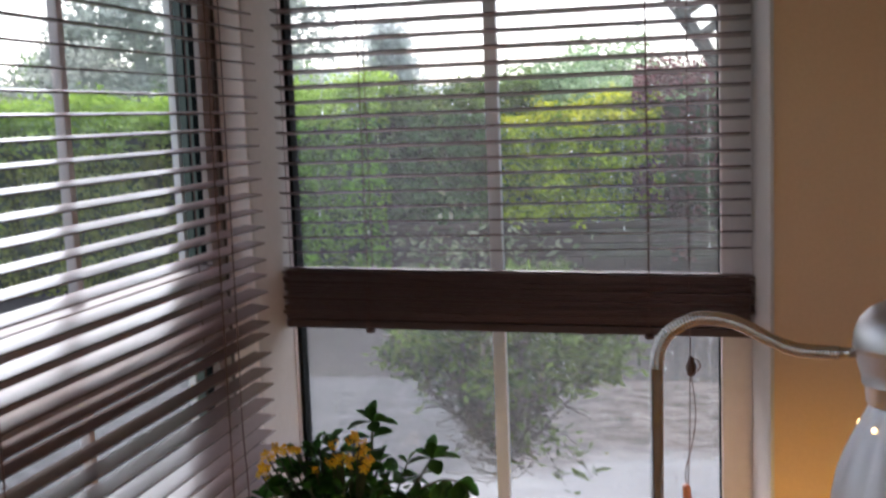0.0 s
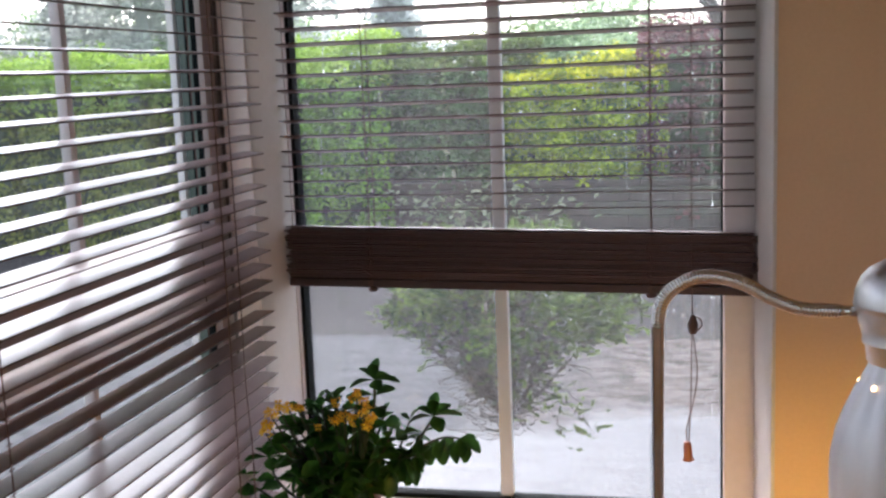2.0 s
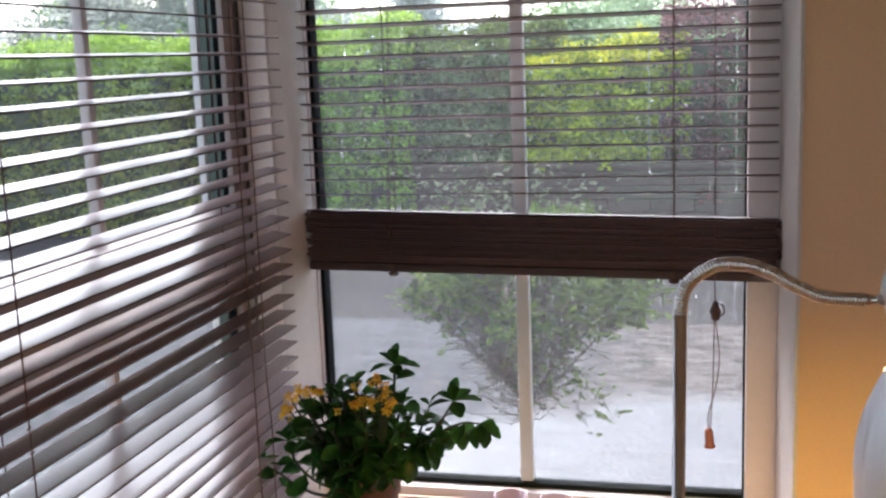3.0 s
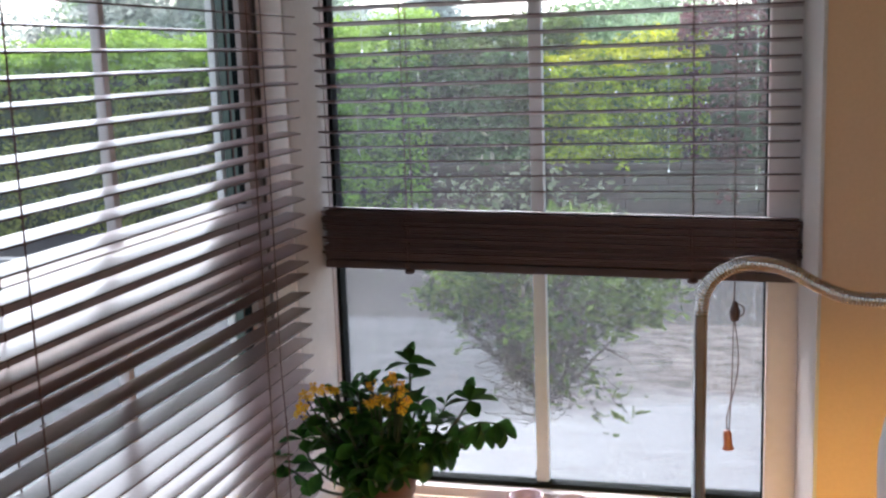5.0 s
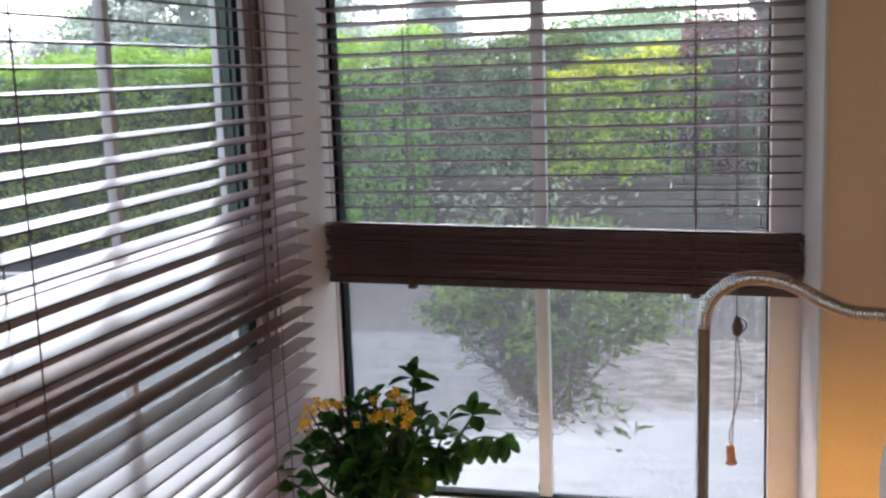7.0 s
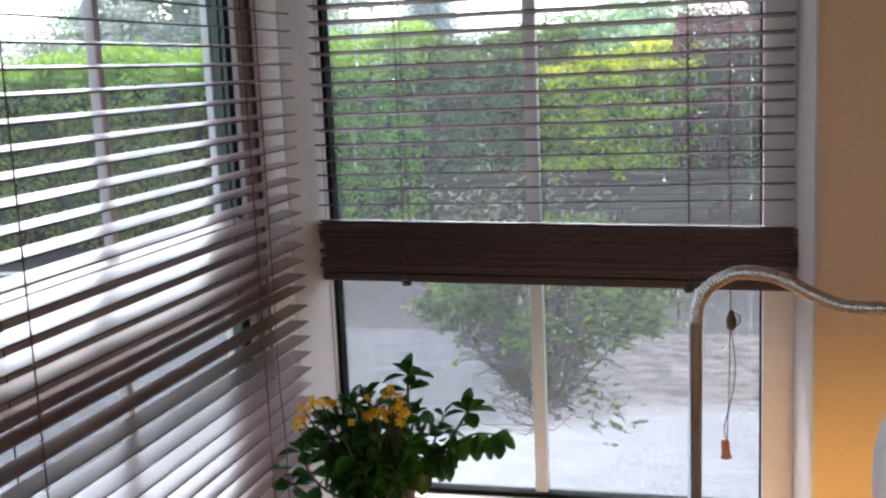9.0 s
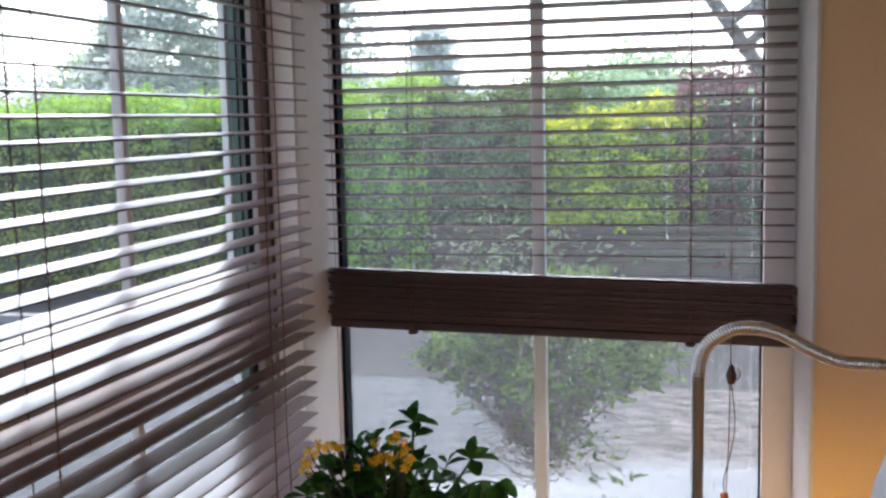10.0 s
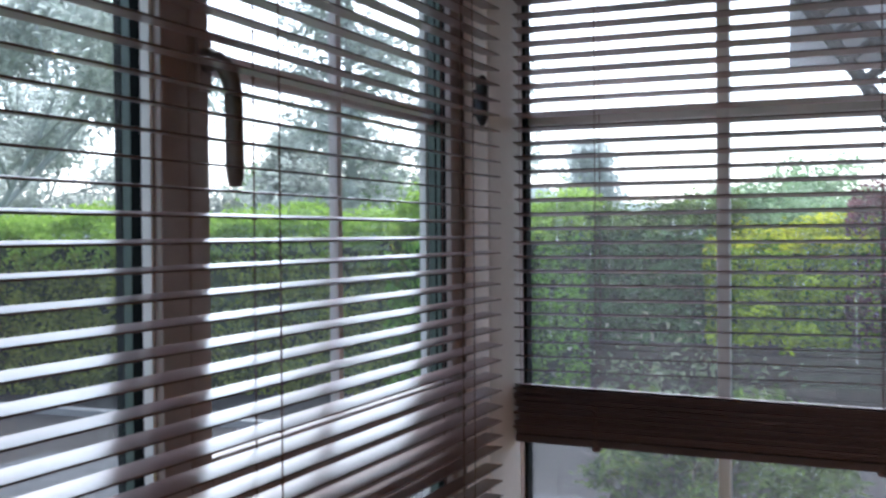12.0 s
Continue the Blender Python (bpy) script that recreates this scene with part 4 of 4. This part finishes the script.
for cx, cy, cz, r in HEADS:
    stalk = part("flower_stalk", tube(smooth_path([(cx * 0.5, cy * 0.5, 0.24), (cx * 0.8, cy * 0.85, cz - 0.05), (cx, cy, cz - r * 0.3)], 4), 0.0015, 6), M_STEM, plant)
    for k in range(int(r * 620)):
        v = Vector((prng.gauss(0, 1), prng.gauss(0, 1), prng.gauss(0, 1) * 0.8 + 0.3)).normalized() * r * prng.uniform(0.4, 1.0)
        ob = new("flower", FLORET)
        ob.parent = stalk
        ob.matrix_basis = Matrix.Translation((cx + v.x, cy + v.y, cz + v.z)) @ v.to_track_quat("Z", "Y").to_matrix().to_4x4() @ pose(0, 0, 0, prng.uniform(-40, 40), prng.uniform(-40, 40), prng.uniform(0, 90)) @ Matrix.Scale(prng.uniform(0.75, 1.15), 4)

CUP = lathe([(0.0, 0.0), (0.024, 0.0), (0.026, 0.003), (0.033, 0.066), (0.0335, 0.068), (0.031, 0.067), (0.0245, 0.006), (0.0, 0.006)], 28)
cup = tagged(link("glass_cup", CUP, M_CUP, smooth=True), "pink frosted glass cup on the window board", "cup", "cups on the sill")
cup.location = (0.415, -0.075, SILL)
copy_thing(cup, pose(0.505, -0.085, SILL))

# ---- outdoors ----
tagged(link("ground", box((-400, -400, EARTH - 0.5), (400, 600, EARTH - 0.03)), M_GROUND), "wet green field to the horizon", "ground", kind="structure")
tagged(link("driveway", box((-14, -6, EARTH - 0.06), (7, 10.5, EARTH - 0.012)), M_GRAVEL), "wet grey gravel drive", "driveway", kind="structure")
bm = bmesh.new()
add_prism(bm, [(-6, 0.3), (6, 0.3), (6, 5.2), (-6, 5.2)], EARTH - 0.03, EARTH - 0.008)
tagged(link("pavement", bm, M_DRIVE), "pale wet paving with washed-in gravel", "pavement", kind="structure")


def hedge(name, label, a, b, deep, top, low, mats, count, seed, size=0.05, category="hedge", jitter=0.10, fringe=0.25):
    """A clipped hedge from a to b in plan: a twiggy core box coloured as inner shade, and a skin of leaves with an
    uneven outline.
    """
    g = np.random.default_rng(seed)
    a, b = np.array(a, float), np.array(b, float)
    L = np.linalg.norm(b - a)
    u = (b - a) / L
    w = np.array([-u[1], u[0]])
    thing = tagged(empty(name, (a[0], a[1], low)), label, category)
    o = np.array([a[0], a[1], low])
    # plain box in the shade colour, so gaps between leaves read deep
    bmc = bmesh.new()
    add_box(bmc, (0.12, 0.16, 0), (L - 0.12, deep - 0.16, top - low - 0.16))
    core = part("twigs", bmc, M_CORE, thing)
    core.rotation_euler[2] = math.atan2(u[1], u[0])
    H = top - low
    n_front, n_top = int(count * 0.62), int(count * 0.38)
    nc = n_front // 26
    cs, ch, co, cr = g.uniform(0, L, nc), g.uniform(0, H, nc), g.normal(0, jitter * 1.2, nc), g.uniform(0.06, 0.14, nc)
    pick = g.integers(0, nc, n_front)
    ball = g.normal(0, 1, (n_front, 3))
    ball /= np.linalg.norm(ball, axis=1)[:, None]
    far = cr[pick] * g.random(n_front) ** 0.4
    s = np.clip(cs[pick] + ball[:, 0] * far * 1.3, 0, L)
    h = np.clip(ch[pick] + ball[:, 2] * far, 0, H)
    off = 0.12 * np.sin(s * 2.1 + seed) + 0.08 * np.sin(h * 5 + s * 3.3) + co[pick] + ball[:, 1] * far
    P1 = np.stack([u[0] * s + w[0] * off, u[1] * s + w[1] * off, h], 1)
    N1 = np.stack([u[0] * ball[:, 0] - w[0], u[1] * ball[:, 0] - w[1], 0.35 + ball[:, 2]], 1)
    # leaves towards the top take the second leaf colour
    upper = h > H - fringe * (0.6 + 0.8 * g.random(n_front))
    leaf_mesh("leaves", P1[~upper], N1[~upper], size, size * 0.62, mats[0], thing, g)
    leaf_mesh("top_leaves", P1[upper], N1[upper], size, size * 0.62, mats[1], thing, g, "leaves near the hedge's top edge")
    s, d = g.uniform(0, L, n_top), g.uniform(-0.1, deep, n_top)
    z = H + 0.06 * np.sin(s * 2.7 + seed) + 0.04 * np.sin(s * 7.1) + np.abs(g.normal(0, jitter * 0.8, n_top)) - 0.12 * (np.abs(d - deep / 2) / (deep / 2)) ** 4
    P2 = np.stack([u[0] * s + w[0] * d, u[1] * s + w[1] * d, z], 1)
    leaf_mesh("top_leaves", P2, np.tile(np.array([0, 0, 1.0]), (n_top, 1)), size, size * 0.6, mats[1], thing, g, "leaves over the hedge's top")
    return thing


hedge("hedge", "long clipped green hedge with light-green tops", (-12.5, 6.3), (-3.9, 9.9), 1.3, 1.68, EARTH - 0.02, (M_HEDGE, M_HEDGE_TOP), 90000, 1, 0.06, fringe=0.42)
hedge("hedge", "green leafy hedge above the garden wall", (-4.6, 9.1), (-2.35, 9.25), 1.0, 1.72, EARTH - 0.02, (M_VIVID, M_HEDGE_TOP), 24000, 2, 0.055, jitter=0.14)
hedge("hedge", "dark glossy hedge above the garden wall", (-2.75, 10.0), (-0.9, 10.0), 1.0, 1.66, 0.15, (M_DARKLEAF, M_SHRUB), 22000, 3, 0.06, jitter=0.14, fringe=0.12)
hedge("hedge", "golden-yellow privet hedge above the garden wall", (-1.15, 9.75), (0.55, 9.75), 1.0, 1.46, 0.30, (M_GOLDGREEN, M_YELLOW), 20000, 4, 0.055, fringe=0.10)
hedge("shrub", "purple-leaved shrub at the wall's end", (0.25, 9.85), (2.6, 9.9), 1.1, 1.75, EARTH - 0.02, (M_PURPLE, M_PURPLE), 14000, 5, 0.055, "shrub", 0.18)

# low garden wall of stone courses
gw = tagged(link("garden_wall", box((-3.2, 9.49, EARTH - 0.03), (3.2, 9.70, 0.285)), M_STONE), "low grey stone garden wall in level courses", "wall", kind="structure")
STONE = bpy.data.meshes.new("stone")
bm = box((-0.2205, -0.04, -0.0690), (0.2205, 0.05, 0.0690), 0.007)
bm.to_mesh(STONE)
bm.free()
STONE.materials.append(M_STONE)
srng = random.Random(3)
for row in range(4):
    for i in range(14):
        ob = new("stone", STONE)
        ob.parent = gw
        ob.matrix_basis = pose(-2.95 + 0.445 * i + (0.22 if row % 2 else 0), 9.475 + srng.uniform(-0.012, 0.012), EARTH + 0.06 + 0.143 * row, 0, 0, srng.uniform(-1.5, 1.5))
for i in range(11):
    part("coping", box((-3.25 + 0.59 * i, 9.41, 0.287), (-2.665 + 0.59 * i, 9.73, 0.345), 0.01), M_STONE, gw)
tagged(link("kerb", box((-9.6, 6.75, EARTH - 0.03), (-4.4, 6.9, EARTH + 0.06), 0.01), M_KERB), "pale wet kerb beside the drive", "kerb", kind="structure").rotation_euler[2] = 0.0


def grow(bm, base, way, length, radius, depth, g, tips):
    """A limb with forks; collects where leaves go."""
    p, d, pts, rs = Vector(base), Vector(way).normalized(), [Vector(base)], [radius]
    steps = 4
    for i in range(steps):
        d = (d + Vector(g.normal(0, 0.16, 3))).normalized()
        p = p + d * length / steps
        pts.append(p.copy())
        rs.append(radius * (1 - 0.6 * (i + 1) / steps))
    add_tube(bm, pts, rs, 7 if radius > 0.02 else 5)
    if depth == 0:
        tips.append((pts[-1], d))
        tips.append((pts[2], d))
        return
    for k in range(3):
        q = pts[2 + k % 3]
        nd = (d + Vector(g.normal(0, 0.62, 3)) + Vector((0, 0, 0.12))).normalized()
        grow(bm, q, nd, length * 0.68, rs[2 + k % 3] * 0.72, depth - 1, g, tips)


def tree(name, label, at, height, spread, mat, leaves, size, seed, trunk=0.25, trunk_r=0.16, category="tree", conifer=False, narrow=0.4, slim=0.5):
    """A tapered trunk with forking limbs and a crown of many leaves round the limbs' ends."""
    g = np.random.default_rng(seed)
    thing = tagged(empty(name, at), label, category)
    bm, tips = bmesh.new(), []
    if conifer:
        pts = [Vector((0.1 * math.sin(i), 0.1 * math.cos(i * 1.3), height * i / 8)) for i in range(9)]
        add_tube(bm, pts, [trunk_r * (1 - 0.9 * i / 8) for i in range(9)], 8)
        for i in range(int(height * 9)):
            f = g.uniform(0.1, 1.0) ** 0.85
            a = g.uniform(0, 6.28)
            r = spread * (1.02 - f) ** 0.75 * g.uniform(0.55, 1.1)
            b = Vector((0, 0, height * f))
            e = b + Vector((math.cos(a) * r, math.sin(a) * r, r * g.uniform(-0.25, 0.12)))
            add_tube(bm, [b, (b + e) / 2 + Vector((0, 0, 0.06 * r)), e], [0.03, 0.02, 0.006], 5)
            for t in (0.45, 0.7, 0.95):
                tips.append((b.lerp(e, t), e - b))
    else:
        top = Vector((g.normal(0, 0.1) * spread, g.normal(0, 0.1) * spread, height * trunk))
        pts = [Vector((0, 0, 0)), top * 0.5 + Vector((0.02 * height, 0, 0)), top]
        add_tube(bm, pts, [trunk_r * 1.2, trunk_r, trunk_r * 0.9], 9)
        nl = 6
        for k in range(nl):
            a = 6.283 * k / nl + g.uniform(-0.3, 0.3)
            up = g.uniform(0.6, 1.6)
            way = Vector((math.cos(a) * spread / height * 1.6, math.sin(a) * spread / height * 1.6, up * narrow * 2))
            grow(bm, top * g.uniform(0.75, 1.0), way, height * (1 - trunk) * 0.52, trunk_r * 0.55, 2, g, tips)
    part("trunk", bm, M_BARK_HAZED if height > 3 else M_BARK, thing, smooth=True)
    T = np.array([t[0] for t in tips])
    D = np.array([t[1] for t in tips])
    pick = g.integers(0, len(T), leaves)
    clump = size * 2.4 if height < 3 else size * (1.7 if conifer else (2.2 if height < 8 else 2.0))
    C = T[pick] + g.normal(0, 1, (leaves, 3)) * np.array([clump, clump, clump * (0.45 if conifer else 0.75)])
    C[:, 2] = np.maximum(C[:, 2], height * 0.08)
    leaf_mesh("crown", C, np.tile(np.array([0, -0.3, 0.8]), (leaves, 1)), size, size * slim, mat, thing, g)
    return thing


for k, (x, y, h) in enumerate([(-2.0, 9.1, 0.62), (-1.72, 9.15, 0.42), (-1.42, 9.05, 0.74), (-1.08, 9.15, 0.50), (-0.62, 9.2, 0.36)]):
    tree("border_plant", "pale broad-leaved border plant before the garden wall", (x, y, EARTH), h, 0.26, M_PALELEAF, 110, 0.105, 50 + k, 0.12, 0.012, "plant", narrow=0.9, slim=0.40)
# the young shrub in the paving before the window
def feathery_shrub(at, seed):
    """A thin trunk that splits low into many rising, arching limbs set with twigs and slender leaves."""
    g = np.random.default_rng(seed)
    thing = tagged(empty("young_tree", at), "small feathery grey-green shrub on a thin trunk in the paving", "tree")
    bm, C = bmesh.new(), []
    add_tube(bm, [Vector((0, 0, 0)), Vector((0.012, 0, 0.16)), Vector((0.0, 0.0, 0.34)), Vector((0.012, 0.0, 0.5))], [0.017, 0.013, 0.013, 0.010], 9)
    for k in range(48):
        a = 2.4 * k + g.uniform(-0.4, 0.4)
        z0 = g.uniform(0.30, 0.48)
        reach = 0.56 * math.sqrt(g.uniform(0.05, 1.0)) * (1.0 + 0.16 * math.cos(a))
        high = g.uniform(0.62, 1.0) + 0.25 * (1 - reach / 0.62)
        p0 = Vector((0, 0, z0))
        p3 = Vector((math.cos(a) * reach, math.sin(a) * reach, high))
        p1 = p0.lerp(p3, 0.35) + Vector((0, 0, -0.02)) + Vector(g.normal(0, 0.02, 3))
        p2 = p0.lerp(p3, 0.7) + Vector((0, 0, 0.05)) + Vector(g.normal(0, 0.03, 3))
        path = smooth_path([p0, p1, p2, p3], 5)
        add_tube(bm, path, [0.007 * (1 - 0.75 * i / (len(path) - 1)) for i in range(len(path))], 5)
        full = g.random() < 0.76
        for i in range(2, len(path)):
            for q in range(4):
                d = (Vector(path[i]) - Vector(path[i - 1])).normalized()
                d = (d * 0.8 + Vector(g.normal(0, 0.55, 3))).normalized()
                ln = g.uniform(0.05, 0.16)
                e = Vector(path[i]) + d * ln + Vector((0, 0, -0.15 * ln))
                add_tube(bm, [Vector(path[i]), e], [0.0030, 0.0014], 4)
                leafy = (g.integers(6, 11) if full else g.integers(0, 3)) if i > len(path) * 0.55 else (1 if g.random() < 0.25 else 0)
                for m in range(leafy):
                    t = g.uniform(0.15, 1.1)
                    C.append(Vector(path[i]).lerp(e, t) + Vector(g.normal(0, 0.014, 3)))
    # wisps that hang low on one side
    for k in range(3):
        tip = Vector((g.uniform(0.18, 0.48), g.uniform(-0.2, 0.2), g.uniform(0.22, 0.36)))
        path = smooth_path([Vector((0, 0, 0.40)), Vector((tip.x * 0.55, tip.y * 0.5, 0.46)), tip], 6)
        add_tube(bm, path, [0.004 * (1 - 0.7 * i / (len(path) - 1)) for i in range(len(path))], 5)
        for p in path[5:]:
            for m in range(3):
                C.append(p + Vector(g.normal(0, 0.03, 3)))
    add_tube(bm, smooth_path([Vector((0, 0, 0.24)), Vector((-0.07, -0.02, 0.235)), Vector((-0.15, -0.03, 0.262))], 4), 0.0022, 4)
    # bare dead twigs round the foot of the crown
    for k in range(60):
        a = g.uniform(0, 6.28)
        z0 = g.uniform(0.24, 0.42)
        r = g.uniform(0.05, 0.30)
        p3 = Vector((math.cos(a) * r, math.sin(a) * r, z0 + 0.02 + r * g.uniform(0.1, 0.9)))
        add_tube(bm, smooth_path([Vector((0, 0, z0)), Vector((p3.x * 0.5, p3.y * 0.5, z0 + 0.03)), p3], 3), 0.002, 4)
    part("trunk", bm, M_BARK, thing, smooth=True)
    C = np.array(C)
    half = g.random(len(C)) < 0.5
    leaf_mesh("foliage", C[half], np.tile(np.array([0, -0.3, 0.8]), (half.sum(), 1)), 0.072, 0.015, M_SHRUB, thing, g)
    leaf_mesh("foliage", C[~half], np.tile(np.array([0, -0.3, 0.8]), ((~half).sum(), 1)), 0.045, 0.015, M_SHRUB, thing, g)
    return thing


feathery_shrub((0.0, 2.42, EARTH), 24)

# tall trees beyond the hedge, the grey-green ones with haze in their colour
tree("tall_tree", "tall grey-green tree beyond the hedge", (-24.5, 21.5, EARTH), 13.5, 5.5, M_TREE_HAZED, 34000, 0.27, 31, 0.05, 0.2, narrow=0.38)
tree("tall_tree", "grey-green tree in the distance beyond the hedge", (-30.0, 29.0, EARTH), 9, 5.0, M_TREE_HAZED, 30000, 0.25, 41, 0.06, 0.3)
tree("low_tree", "low grey-green trees beyond the hedge", (-23.0, 28.0, EARTH), 4.2, 4.0, M_TREE_HAZED, 16000, 0.20, 32, 0.08, 0.2)
tree("conifer", "tall layered conifer beyond the hedge", (-15.0, 28.2, EARTH), 13.0, 3.6, M_TREE_HAZED, 12500, 0.25, 33, conifer=True, trunk_r=0.25)
tree("conifer", "smaller layered conifer beyond the hedge", (-18.2, 30.0, EARTH), 5.2, 2.4, M_TREE_HAZED, 9000, 0.22, 34, conifer=True, trunk_r=0.22)
tree("conifer", "distant grey-green conifer behind the hedge", (-10.8, 41.0, EARTH), 5.5, 2.1, M_CONIFER_HAZED, 9000, 0.22, 35, conifer=True, trunk_r=0.2)
tree("conifer", "layered conifer behind the green hedge", (-10.2, 27.0, EARTH), 9.4, 2.6, M_TREE_HAZED, 9500, 0.20, 43, conifer=True, trunk_r=0.16)
tree("round_tree", "round green tree far behind the hedge", (-2.6, 30.0, EARTH), 3.0, 3.0, M_FAR, 22000, 0.18, 36, 0.2, 0.16)
tree("round_tree", "round green tree far behind the hedge", (0.6, 29.0, EARTH), 2.9, 3.0, M_FAR, 22000, 0.18, 37, 0.2, 0.16)
tree("round_tree", "small rounded tree far behind the hedge", (-2.3, 34.0, EARTH), 4.3, 1.7, M_FAR, 7000, 0.17, 42, 0.2, 0.12)
tree("round_tree", "low green trees behind the hedge", (-20.0, 34.0, EARTH), 5.2, 3.6, M_FAR, 14000, 0.24, 38, 0.15, 0.2)
tree("round_tree", "low green trees behind the hedge", (-15.0, 36.0, EARTH), 4.6, 3.4, M_FAR, 14000, 0.24, 39, 0.15, 0.2)

# far ridge, paled by haze put into its colour
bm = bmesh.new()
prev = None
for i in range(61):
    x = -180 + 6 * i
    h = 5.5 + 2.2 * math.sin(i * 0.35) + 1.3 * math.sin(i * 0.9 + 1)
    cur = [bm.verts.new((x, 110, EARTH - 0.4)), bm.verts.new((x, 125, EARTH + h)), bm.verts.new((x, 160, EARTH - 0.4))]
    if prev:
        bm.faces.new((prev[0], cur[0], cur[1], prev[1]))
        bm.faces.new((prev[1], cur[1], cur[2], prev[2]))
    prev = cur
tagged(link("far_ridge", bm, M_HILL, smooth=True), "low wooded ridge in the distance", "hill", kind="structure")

# porch at the side of the window
porch = tagged(empty("porch_roof", (0.42, 1.5, 2.05)), "grey boarded porch roof with a dark lattice brace", "porch")
part("panel", box((0.0, 0.05, 0.0), (1.6, 0.12, 0.9), 0.004), M_SOFFIT, porch)
for x in (0.08, 1.48):
    part("beam", box((x, -1.205, 0.295), (x + 0.08, 0.048, 0.375), 0.004), M_DARKWOOD, porch)
BR = [(0.045, 0, 0.215), (0.60, 0, -0.62)]
d = (Vector(BR[1]) - Vector(BR[0])).normalized()
sd = Vector((-d.z, 0, d.x))
for o in (0.0, 0.11):
    part("brace_rail", tube([Vector(BR[0]) + sd * o - d * 0.2, Vector(BR[1]) + sd * o], 0.022, 8), M_DARKWOOD, porch)
for k in range(12):
    q = Vector(BR[0]) + d * (0.085 * k - 0.1)
    part("brace_rung", tube([q, q + sd * 0.11], 0.016, 6), M_DARKWOOD, porch)
